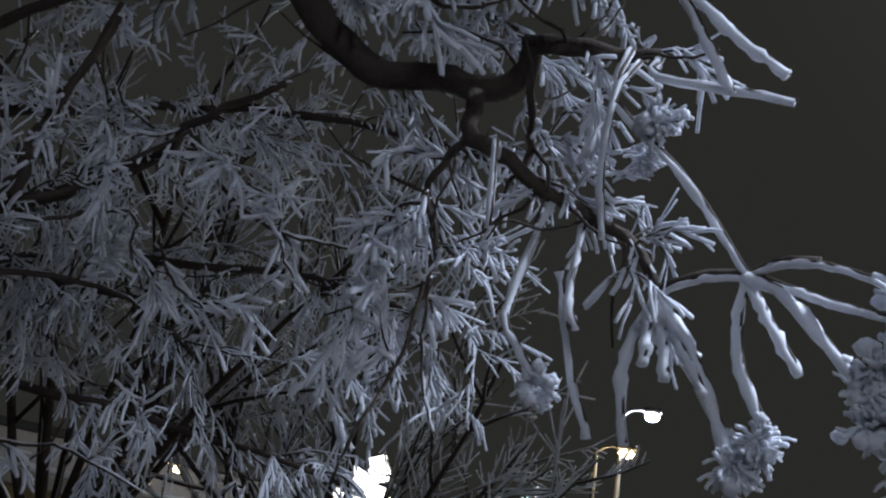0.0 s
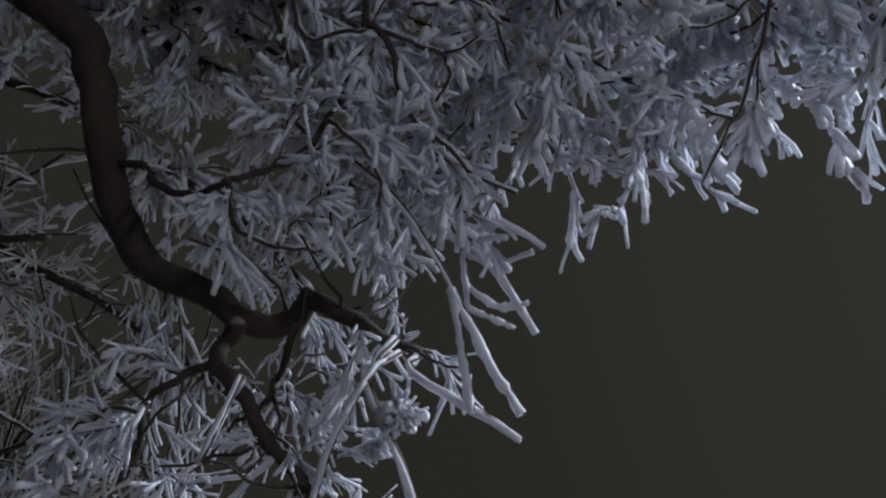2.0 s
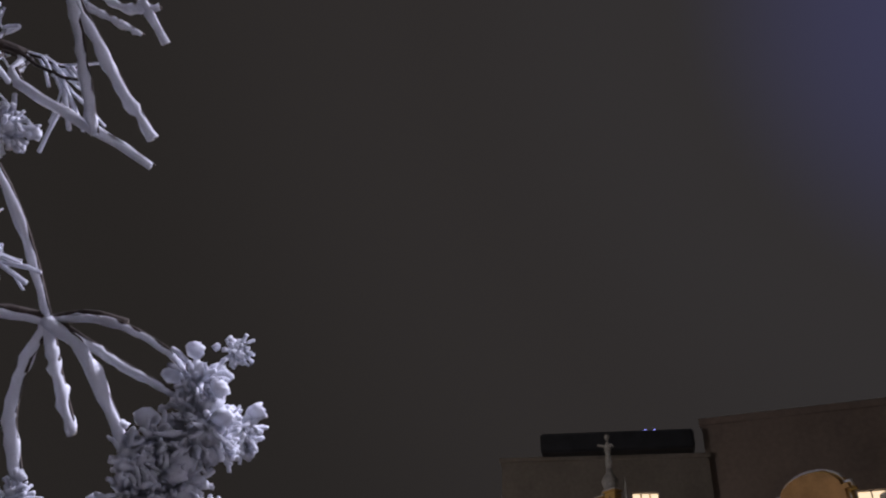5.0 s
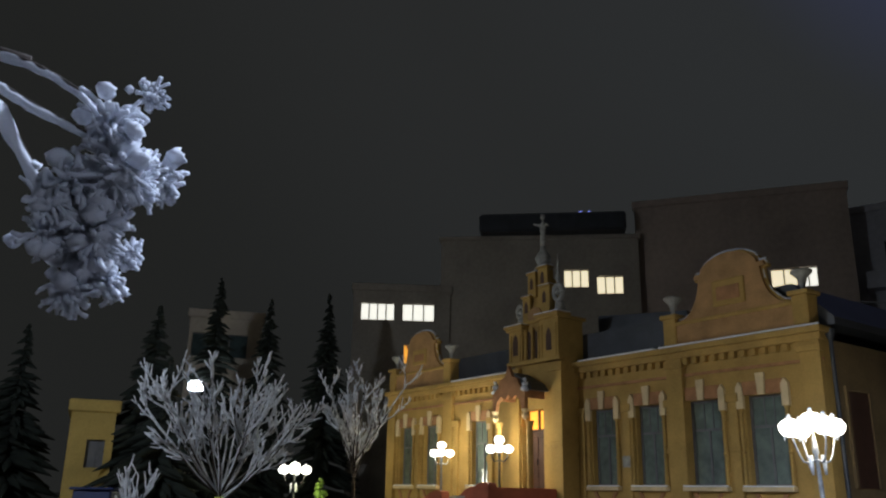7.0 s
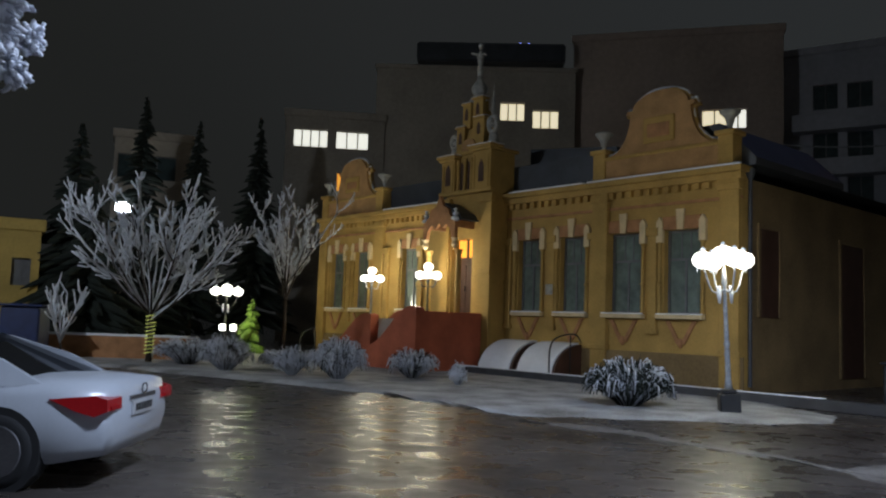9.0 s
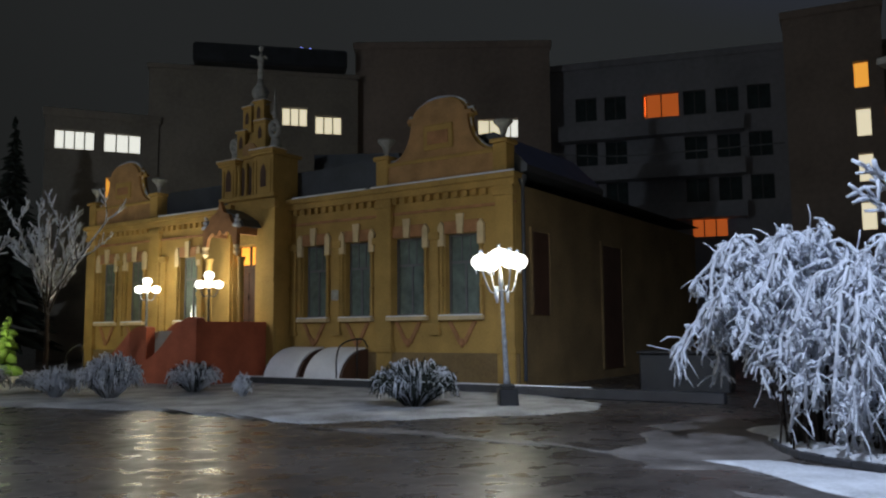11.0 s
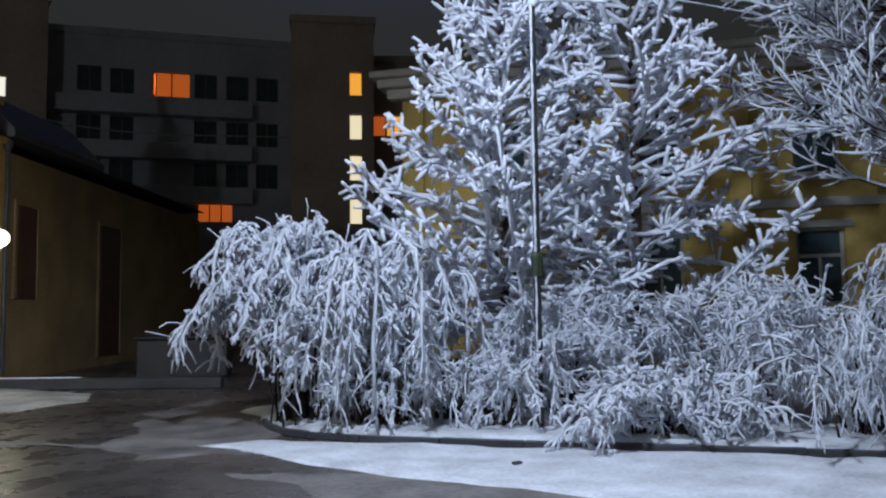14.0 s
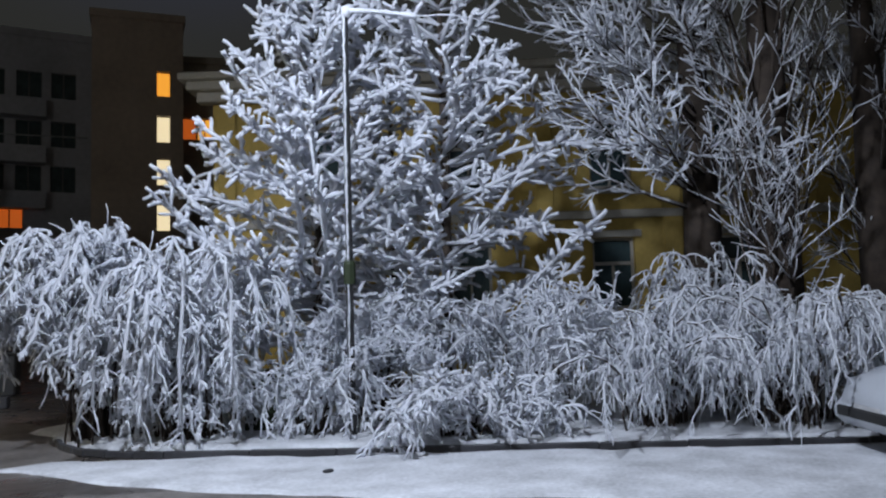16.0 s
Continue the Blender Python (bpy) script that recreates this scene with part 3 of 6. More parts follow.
def pointed(x, w, z0, z1, y0, y1):
    """A flat plate shaped as a narrow opening with a pointed head."""
    bm = bmesh.new()
    prism(bm, [(x - w, z0), (x + w, z0), (x + w, z1 - 2.0 * w), (x + 0.6 * w, z1 - 0.8 * w), (x, z1), (x - 0.6 * w, z1 - 0.8 * w), (x - w, z1 - 2.0 * w)], y0, y1)
    return bm


# corner turrets; dark plates paint the shade of pointed niches and twin slots between
for x0, x1, zt in ((TX0 - 0.08, TX0 + 0.60, 7.15), (TX1 - 0.82, TX1 + 0.06, 7.35)):
    y = TY - 0.20
    part("turret", boxes((x0, y, 6.082, x1, TY - 0.003, zt), (x0 + 0.06, y - 0.05, 6.082, x0 + 0.16, y - 0.002, zt - 0.14), (x1 - 0.16, y - 0.05, 6.082, x1 - 0.06, y - 0.002, zt - 0.14), bevel=0.012), OCHRE, tower)
    part("turret_cornice", boxes((x0 - 0.08, y - 0.10, zt + 0.002, x1 + 0.08, TY + 0.3, zt + 0.10), (x0 - 0.14, y - 0.16, zt + 0.102, x1 + 0.14, TY + 0.3, zt + 0.19), bevel=0.015), OCHRE, tower)
    part("turret_snow", boxes((x0 - 0.13, y - 0.15, zt + 0.192, x1 + 0.13, TY + 0.3, zt + 0.22), bevel=0.01), SNOW, tower, "thin snow on the turret")
    part("niche", pointed((x0 + x1) / 2, 0.13, 6.3, 7.05, y - 0.012, y - 0.002), WOOD, tower, "dark plate for the shade of a pointed niche")
for x in (TX0 + 0.80, TX0 + 1.16):
    part("slot", boxes((x - 0.11, TY - 0.012, 6.09, x + 0.11, TY - 0.002, 7.1)), WOOD, tower, "dark plate for the shade of a narrow slot")
for x in (TX0 + 0.64, TX0 + 0.98, TX0 + 1.31):
    part("shaft", lathe(bmesh.new(), [(0.075, 6.09), (0.055, 6.2), (0.05, 6.95), (0.085, 7.05), (0.06, 7.2)], 8, x, TY - 0.07), OCHRE, tower)
# stepped attic with paired piers, scrolls, and a small spire with a figure
attic = new("attic")
attic.parent = old
attic.location.x = 0.6
AC = -10.45
part("attic_wall", boxes((AC - 0.62, -0.42, 7.462, AC + 0.62, 0.2, 8.15), (AC - 0.42, -0.36, 8.15, AC + 0.42, 0.15, 9.0), (AC - 0.22, -0.28, 9.0, AC + 0.22, 0.1, 9.42), bevel=0.02), OCHRE, attic)
for x, w, z0, z1, y in ((AC - 0.5, 0.2, 7.462, 8.38, -0.56), (AC + 0.42, 0.26, 7.462, 8.62, -0.56), (AC - 0.3, 0.2, 8.38, 9.22, -0.48), (AC + 0.26, 0.24, 8.4, 9.35, -0.48)):
    part("pier", boxes((x - w, y, z0, x + w, y + 0.13, z1), (x - w - 0.05, y - 0.05, z1, x + w + 0.05, y + 0.3, z1 + 0.07), bevel=0.012), OCHRE, attic)
    part("pier_frost", boxes((x - w - 0.04, y - 0.045, z1 + 0.072, x + w + 0.04, y + 0.28, z1 + 0.095), bevel=0.008), FROST, attic, "frost on the pier")
    # the niche's shaded depth is a thin dark plate on the pier
    part("niche", pointed(x, 0.085, z1 - 0.55, z1 - 0.12, y - 0.01, y - 0.002), WOOD, attic)
bm = bmesh.new()
prism(bm, [(AC - 0.35, 7.5), (AC + 0.3, 7.5), (AC + 0.3, 7.75)] + [(AC - 0.02 + 0.3 * math.cos(a), 7.75 + 0.22 * math.sin(a)) for a in (0.5, 1.0, 1.57, 2.14, 2.64)] + [(AC - 0.35, 7.75)], -0.62, -0.43)
part("centre_arch", bm, GABLE, attic, "orange-brown rounded centre arch")
for x, z, r in ((AC - 0.92, 7.98, 0.22), (AC + 0.98, 8.35, 0.27)):
    t = Tubes()
    ring = [Vector((x + r * 0.75 * math.cos(a), -0.42, z + r * math.sin(a))) for a in [k * math.pi / 6 for k in range(13)]]
    t.tube(ring, [0.09] * 13, 6, 0.1)
    t.blob(Vector((x, -0.4, z)), 0.15)
    t.tube([Vector((x, -0.35, z - r - 0.35)), Vector((x, -0.38, z - r + 0.02))], [0.2, 0.12], 8, 0.05)
    t.make("scroll", STONE, attic, "pale carved scroll")
part("spire", lathe(bmesh.new(), [(0.30, 9.352), (0.34, 9.45), (0.2, 9.6), (0.27, 9.72), (0.30, 9.86), (0.2, 10.02), (0.12, 10.12), (0.10, 10.3)], 10, -10.52, -0.1), STONE, attic, smooth=True)
t = Tubes()
c = Vector((-10.52, -0.1, 0))
t.tube([c + Vector((0, 0, z)) for z in (10.25, 10.5, 10.75, 11.0, 11.15, 11.25)], [0.09, 0.12, 0.08, 0.13, 0.07, 0.04], 8, 0.08)
t.blob(c + Vector((0, 0, 11.40)), 0.10, 1.1)
t.tube([c + Vector((-0.48, 0, 11.24)), c + Vector((-0.2, 0, 11.13)), c + Vector((0, 0, 11.06)), c + Vector((0.2, 0, 11.08)), c + Vector((0.28, 0, 11.0))], [0.035, 0.05, 0.06, 0.05, 0.035], 6)
fig = tagged(t.make("statue", STONE), "weathered stone figure with spread arms on the spire", "statue")
fig.matrix_basis = OLD @ pose(0.6, 0, 0)
part("finial", lathe(bmesh.new(), [(0.07, 8.7), (0.09, 8.85), (0.04, 9.0), (0.06, 9.1), (0.03, 9.5), (0.005, 9.75)], 8, AC + 0.98, -0.42), STONE, attic)
# door and fanlight
door = new("door")
door.parent = old
door.location.x = 0.6
part("leaf", boxes((-10.95, TY + 0.3, 1.66, -10.0, TY + 0.38, 3.72)), WOOD, door, "dark brown closed door")
for x in (-10.85, -10.42):
    part("door_panel", boxes((x, TY + 0.27, 1.85, x + 0.33, TY + 0.298, 2.6), (x, TY + 0.27, 2.75, x + 0.33, TY + 0.298, 3.55), bevel=0.01), WOOD, door)
part("fanlight", boxes((-10.95, TY + 0.32, 3.82, -10.52, TY + 0.35, 4.42), (-10.43, TY + 0.32, 3.82, -10.0, TY + 0.35, 4.42)), WIN_AMBER, door, "amber lit panes above the door")
part("transom", boxes((-10.99, TY + 0.26, 3.722, -9.96, TY + 0.4, 3.815), (-10.518, TY + 0.28, 3.818, -10.432, TY + 0.36, 4.44)), WOOD, door)
part("handle", boxes((-10.5, TY + 0.2, 2.65, -10.46, TY + 0.26, 2.85)), CHROME, door)
# porch hood
porch = new("porch_hood")
porch.parent = old
porch.location.x = 0.6
bm = bmesh.new()
arch = [(-0.95, 4.35), (-0.95, 4.9), (-0.62, 5.12), (-0.5, 5.35), (-0.2, 5.45), (0, 5.8), (0.2, 5.45), (0.5, 5.35), (0.62, 5.12), (0.95, 4.9), (0.95, 4.35), (0.75, 4.35), (0.68, 4.62), (0.42, 4.82), (0.2, 4.7), (0, 4.88), (-0.2, 4.7), (-0.42, 4.82), (-0.68, 4.62), (-0.75, 4.35)]
prism(bm, [(-10.5 + x * 0.85, z) for x, z in arch], TY - 1.05, TY - 0.92)
part("front_arch", bm, BRICK, porch, "orange brick lobed porch arch")
for x in (-11.3, -9.86):
    part("hood_side", boxes((x, TY - 0.918, 4.72, x + 0.14, TY - 0.15, 4.95)), BRICK, porch)
bm = bmesh.new()
prism(bm, [(-11.5, 4.952), (-9.5, 4.952), (-9.7, 5.2), (-10.5, 5.6), (-11.3, 5.2)], TY - 0.91, TY - 0.16)
part("hood_roof", bm, ROOF, porch)
for x in (-11.25, -9.75):
    part("pendant", lathe(bmesh.new(), [(0.03, 4.0), (0.12, 4.12), (0.07, 4.24), (0.13, 4.35)], 8, x, TY - 0.98), CREAM, porch)
    part("column", lathe(bmesh.new(), [(0.15, 1.66), (0.1, 1.8), (0.095, 3.8), (0.15, 3.98)], 10, x, TY - 0.8), OCHRE, porch)
    t = Tubes()
    for z in (5.0, 5.16, 5.3):
        t.blob(Vector((x, TY - 0.98, z)), 0.13 - (z - 5) * 0.2)
    t.make("frost_finial", FROST, porch, "white frosted finial")

# red stair with swept parapets
stair = thing("entrance_stair", OLD @ pose(0.6, 0, 0), "red painted stair with swept parapets before the entrance", "stair")


def swept(y, x0, x1, z0, z1, thick=0.32):
    bm = bmesh.new()
    top = []
    for i in range(17):
        u = i / 16
        z = z0 + (z1 - z0) * (u * u * (3 - 2 * u)) + 0.10 * math.sin(u * math.pi * 3)
        top.append((x0 + (x1 - x0) * u, z))
    prism(bm, [(x0, 0)] + top + [(x1, 0)], y, y + thick)
    return bm


part("parapet", swept(TY - 2.95, -12.7, -9.2, 0.32, 2.0), REDWALL, stair)
part("parapet", swept(TY - 2.6, -15.6, -12.0, 0.25, 1.75), REDWALL, stair)
part("parapet", swept(TY - 1.2, -15.4, -11.86, 0.40, 1.9, 0.25), REDWALL, stair)
part("end_wall", boxes((-9.5, TY - 2.629, 0, -9.2, TY - 0.2, 1.90)), REDWALL, stair)
for i in range(9):
    part("step", boxes((-15.1 + i * 0.36, TY - 2.27, 0.0, -15.1 + (i + 1) * 0.36 - 0.004, TY - 1.21, 0.18 * (i + 1))), CONCRETE, stair)
part("landing", boxes((-11.85, TY - 2.27, 0, -9.51, TY - 0.16, 1.64)), CONCRETE, stair)

part("plaque", boxes((-6.55, -0.17, 2.55, -6.25, -0.152, 2.88), bevel=0.008), STONE, old, "small grey wall plaque")
rail = thing("stair_rail", OLD @ pose(0.6, 0, 0), "thin dark curved iron rail beside the red stair", "railing")
t = Tubes()
t.tube(spline([(-15.9, TY - 2.9, 0.05), (-15.9, TY - 2.9, 0.75), (-15.6, TY - 2.9, 1.05), (-15.1, TY - 2.9, 1.2), (-14.9, TY - 2.9, 1.0), (-14.9, TY - 2.9, 0.0)], 20), [0.025] * 21, 6)
t.make("bar", IRON, rail)
rail = thing("basement_rail", OLD @ pose(-4.95, -1.5, 0), "thin dark iron rail at the basement hood", "railing")
t = Tubes()
t.tube(spline([(0, -0.2, 0), (0, -0.2, 0.9), (0, 0.1, 1.25), (0, 0.9, 1.35), (0, 1.2, 1.1)], 16), [0.024] * 17, 6)
t.tube([Vector((0, 0.7, 0.0)), Vector((0, 0.7, 1.33))], [0.02, 0.02], 6)
t.make("bar", IRON, rail)

# snow-covered hoods over the basement windows
for i, x in enumerate((-8.35, -6.65)):
    hood = thing("basement_hood", OLD @ pose(x, -1.35, 0), "rounded basement window hood under snow", "hood", "basement hoods")
    bm = bmesh.new()
    prof = [(0.0, 0.0)] + [(1.25 - 1.25 * math.cos(a), 1.05 * math.sin(a)) for a in [k * math.pi / 2 / 8 for k in range(9)]] + [(1.25, 0.0)]
    a = [bm.verts.new((0, y, z)) for y, z in prof]
    b = [bm.verts.new((1.55, y, z)) for y, z in prof]
    bm.faces.new(a)
    bm.faces.new(b[::-1])
    for k in range(len(a)):
        j = (k + 1) % len(a)
        bm.faces.new((a[j], a[k], b[k], b[j]))
    bmesh.ops.recalc_face_normals(bm, faces=bm.faces[:])
    part("shell", bm, WOOD, hood)
    bm = bmesh.new()
    prof = [(1.25 - 1.30 * math.cos(a), 1.10 * math.sin(a)) for a in [0.2 + k * (math.pi / 2 - 0.2) / 8 for k in range(9)]]
    inner = [(1.25 - 1.252 * math.cos(a), 1.053 * math.sin(a)) for a in [0.2 + k * (math.pi / 2 - 0.2) / 8 for k in range(9)]]
    ring = prof + inner[::-1]
    a = [bm.verts.new((0.1, y, z)) for y, z in ring]
    b = [bm.verts.new((1.45, y, z)) for y, z in ring]
    bm.faces.new(a)
    bm.faces.new(b[::-1])
    for k in range(len(a)):
        j = (k + 1) % len(a)
        bm.faces.new((a[j], a[k], b[k], b[j]))
    bmesh.ops.recalc_face_normals(bm, faces=bm.faces[:])
    part("snow_cover", bm, SNOW, hood, "smooth snow cover")

low = thing("low_wall", OLD, "low dark wall with snow on top along the pavement", "wall", kind="structure")
part("wall_body", boxes((-11.2, -2.1, 0, 6.0, -1.85, 0.24), bevel=0.02), KERB, low)
part("wall_snow", boxes((-11.18, -2.05, 0.242, 3.0, -1.9, 0.265), bevel=0.02), SNOW, low)


# ---------------------------------------------------------------- lamp posts
def park_lamp(place, height, globes, dark, watts, lean=0.0, group="park lamps", icy=False):
    x, y = place
    label = "frosted park lamp with a cluster of lit white globes" if icy else "park lamp post with three lit white globes"
    p = thing("park_lamp", pose(x, y, 0.0, 0, lean, 0), label, "lamp", group)
    iron = IRON if dark else FROSTIRON
    part("pedestal", boxes((-0.19, -0.19, 0, 0.19, 0.19, 0.4), (-0.14, -0.14, 0.4, 0.14, 0.14, 0.48), bevel=0.02), IRON, p, "black square pedestal")
    part("pole", lathe(bmesh.new(), [(0.08, 0.48), (0.055, 0.7), (0.05, 1.3), (0.065, 1.34), (0.045, 1.4), (0.038, height - 0.55), (0.06, height - 0.5), (0.03, height - 0.2)], 10), iron, p, "frost-flecked pole" if icy else "", smooth=True)
    g = 1.0 if globes == 5 else 0.8
    spots = [(0, 0, height)] if globes != 5 else [(0, 0, height + 0.06)]
    ring = globes - 1
    for k in range(ring):
        a = 2 * math.pi * k / ring + 0.35
        spots.append((0.43 * math.cos(a), 0.43 * math.sin(a), height - 0.06) if globes == 5 else (0.33 * math.cos(a + 0.3), 0.33 * math.sin(a + 0.3), height - 0.28))
    for sx, sy, sz in spots:
        t = Tubes()
        t.tube(spline([(0, 0, height - 0.62), (sx * 0.6, sy * 0.6, height - 0.66), (sx, sy, sz - 0.12)], 6), [0.018] * 7, 5)
        t.make("arm", iron, p)
    for sx, sy, sz in spots:
        part("globe", lathe(bmesh.new(), [(0.05 * g, sz - 0.15 * g), (0.14 * g, sz - 0.12 * g), (0.20 * g, sz - 0.04 * g), (0.205 * g, sz + 0.05 * g), (0.15 * g, sz + 0.13 * g), (0.05 * g, sz + 0.17 * g)], 14, sx, sy), BULB, p, "lit white glass globe", smooth=True).visible_shadow = False
    if icy:
        t = Tubes()
        for sx, sy, sz in spots:
            t.blob(Vector((sx, sy, sz + 0.22)), 0.05)
            for _ in range(4):
                a = random.uniform(0, 6.28)
                q = Vector((sx + 0.12 * math.cos(a), sy + 0.12 * math.sin(a), sz - 0.1))
                t.tube([q, q - Vector((0, 0, random.uniform(0.05, 0.14)))], [0.025, 0.006], 5, 0.2)
        for s in (-0.11, 0.11):
            t.tube([Vector((s, -0.05, height - 0.55)), Vector((s, -0.05, height - 0.75)), Vector((s, -0.05, height - 0.9))], [0.035, 0.045, 0.02], 6, 0.25)
        tagged(t.make("frost", FROST, p, "frost and icicles under the globes"), kind="stuff")
    lamp("lamp_light", (x, y, height - 0.05), watts, (1.0, 0.90, 0.60), 0.3)
    return p


park_lamp((2.9, 16.7), 3.03, 5, False, 145, lean=-2.5, icy=True)
park_lamp((-5.0, 27.0), 3.4, 4, True, 104)
park_lamp((-7.7, 30.0), 3.4, 4, False, 112)
park_lamp((-13.9, 31.0), 2.55, 5, True, 90, icy=True)

# ---------------------------------------------------------------- blocks behind
def block(az, dist, width, depth, height, mat, label, windows=(), roofline=0.5, shift=0.0):
    """A far block, turned to face the square; windows are (x, z, width, height, material, columns)."""
    a = math.radians(az)
    b = thing("apartment_block", pose(dist * math.sin(a), dist * math.cos(a), 0, 0, 0, -az + shift), label, "building")
    holes = [(x - w / 2, x + w / 2, z - h / 2, z + h / 2) for x, z, w, h, m, c in windows]
    part("wall", wall_with_holes(-width / 2, width / 2, 0, height, 0, 0.4, holes), mat, b)
    part("rear", boxes((-width / 2, 0.402, 0, width / 2, depth, height - 0.01)), mat, b)
    part("parapet", boxes((-width / 2 - 0.15, -0.15, height, width / 2 + 0.15, depth, height + roofline), bevel=0.05), mat, b)
    for x, z, w, h, m, c in windows:
        win = new("window")
        win.parent = b
        cell = w / c
        for k in range(c):
            part("pane", boxes((x - w / 2 + k * cell + 0.04, 0.25, z - h / 2 + 0.04, x - w / 2 + (k + 1) * cell - 0.04, 0.29, z + h / 2 - 0.04)), m, win)
        rows = [(x - w / 2 + k * cell - 0.04, 0.2, z - h / 2, x - w / 2 + k * cell + 0.04, 0.3, z + h / 2) for k in range(c + 1)]
        rows += [(x - w / 2 + 0.04, 0.205, z - h / 2, x + w / 2 - 0.04, 0.295, z - h / 2 + 0.05), (x - w / 2 + 0.04, 0.205, z + h / 2 - 0.05, x + w / 2 - 0.04, 0.295, z + h / 2)]
        part("window_frame", boxes(*rows), FRAME, win)
    return b


def off(az0, az, dist):
    return dist * math.tan(math.radians(az - az0))


def up(az0, az, el, dist):
    return 1.6 + dist / math.cos(math.radians(az - az0)) * math.tan(math.radians(el))


D1 = 55.0
block(-17.4, D1, 6.6, 12, up(0, 0, 13.7, D1), CONCRETE, "dark concrete wing with two lit windows", [(off(-17.4, -19.1, D1), up(-17.4, -19.1, 12.3, D1), 2.3, 1.2, WIN_COOL, 4), (off(-17.4, -16.2, D1), up(-17.4, -16.2, 12.3, D1), 2.2, 1.2, WIN_COOL, 3), (off(-17.4, -16.8, D1), up(-17.4, -16.8, 9.4, D1), 0.7, 1.3, WIN_AMBER, 1)])
block(-7.6, D1, 13.6, 12, up(0, 0, 17.4, D1), CONCRETE, "dark concrete block with lit upper windows", [(off(-7.6, -4.95, D1), up(-7.6, -5, 14.7, D1), 1.7, 1.25, WIN_WHITE, 3), (off(-7.6, -2.6, D1), up(-7.6, -2.6, 14.2, D1), 1.8, 1.25, WIN_WHITE, 3)], roofline=0.3)
slab = thing("roof_canopy", pose(D1 * math.sin(math.radians(-6.6)), D1 * math.cos(math.radians(-6.6)), up(0, 0, 17.4, D1), 0, 0, 6.6), "dark overhanging roof canopy on the concrete block", "roof")
part("canopy", boxes((-5.0, -1.2, 0.31, 5.0, 9, 1.6), bevel=0.15), ROOF, slab)
part("pier", boxes((-4.0, 0.1, 0.301, -3.4, 0.8, 0.309), (3.4, 0.1, 0.301, 4.0, 0.8, 0.309)), ROOF, slab)
for x in (1.9, 2.5):
    part("beacon", boxes((x, -0.5, 1.6, x + 0.14, -0.4, 1.85)), glow("blue_beacon", (0.25, 0.3, 1.0), 1.2), slab, "small blue roof light")
block(6.2, D1 + 1, 13.6, 12, up(0, 0, 19.4, D1 + 1), CONCRETE2, "tall brown panel block with a lit window pair", [(off(6.2, 8.8, D1 + 1), up(6.2, 8.8, 14.0, D1 + 1), 1.6, 1.3, WIN_WHITE, 2), (off(6.2, 10.3, D1 + 1), up(6.2, 10.3, 14.0, D1 + 1), 1.1, 1.3, WIN_COOL, 2)])
D2 = 58.0
wins = [(off(23, 20.7, D2), up(23, 20.7, 15.0, D2), 2.4, 1.7, WIN_ORANGE, 2), (off(23, 23.6, D2), up(23, 23.6, 6.9, D2), 2.3, 1.7, WIN_ORANGE, 3), (off(23, 19.6, D2), up(23, 19.6, 15.0, D2), 0.2, 1.5, WIN_AMBER, 1)]
for fl, el in enumerate((15.0, 12.0, 9.2)):
    for az in (15.6, 17.6, 22.9, 25.0, 27.0):
        wins.append((off(23, az, D2), up(23, az, el, D2), 1.5, 1.7, GLASS, 2))
right = block(23, D2, 22, 12, up(0, 0, 17.8, D2), CONCRETE3, "dark five-storey panel block with two orange windows", wins)
for el in (13.4, 10.6, 7.8):
    part("balcony", boxes((-9.5, -1.1, up(23, 23, el, D2) - 0.6, 3.0, -0.002, up(23, 23, el, D2) + 0.5), bevel=0.03), CONCRETE3, right)
wins = [(off(31.5, 33.1, D2 - 4), up(31.5, 33.1, el, D2 - 4), 0.85, 1.7 if k else 1.6, WIN_AMBER if k == 0 else WIN_WHITE, 1) for k, el in enumerate((15.6, 12.7, 9.9, 6.9))]
block(31.5, D2 - 4, 5.4, 12, up(0, 0, 19.5, D2 - 4), CONCRETE2, "stair tower with a column of lit windows", wins)
block(37, D2, 9, 12, up(0, 0, 17.0, D2), CONCRETE, "dark wing with one amber window", [(off(37, 34.6, D2), up(37, 34.6, 12.8, D2), 1.2, 1.5, WIN_ORANGE, 1), (off(37, 36.0, D2), up(37, 36, 12.8, D2), 1.5, 1.5, WIN_AMBER, 3)])
cable = Tubes()
cable.tube(spline([(7.0, 40, 10.6), (12.0, 38, 9.9), (19.5, 36, 10.2)], 16), [0.035] * 17, 4)
tagged(cable.make("overhead_cable", FROSTIRON), "frosted overhead cable between the buildings", "cable")
# plain lidded box that stands in for a nearly black low fence
fence_end = thing("fence_end_box", pose(8.2, 20.5, 0, 0, 0, -30), "dark box standing in for a low fence beside the side wall", "container")
part("body", boxes((-1.1, -0.6, 0, 1.1, 0.6, 0.95), bevel=0.04), IRON, fence_end)
part("lid", boxes((-1.15, -0.65, 0.952, 1.15, 0.65, 1.02), bevel=0.02), IRON, fence_end)

# yellow plaster building behind the garden
NY = 19.6
o = ALONG * -6.2 + ACROSS * NY
yel = thing("yellow_house", pose(o.x, o.y, 0, 0, 0, -53.9), "two-storey yellow plaster house behind frosted trees", "building")
YW = [(x, z) for x in (2.6, 6.2, 9.6, 12.6, 15.9, 19.5, 23.0) for z in (2.45, 5.35)]
yh = [(x - 0.5, x + 0.5, z - 0.85, z + 0.85) for x, z in YW]
part("wall", wall_with_holes(0, 27, 0, 7.1, 0, 0.45, yh), YELLOW, yel)
part("side_wall", boxes((0, 0.452, 0, 0.45, 10, 7.1)), YELLOW, yel)
part("core", boxes((0.47, 0.8, 0, 27, 10, 7.0)), CONCRETE, yel)
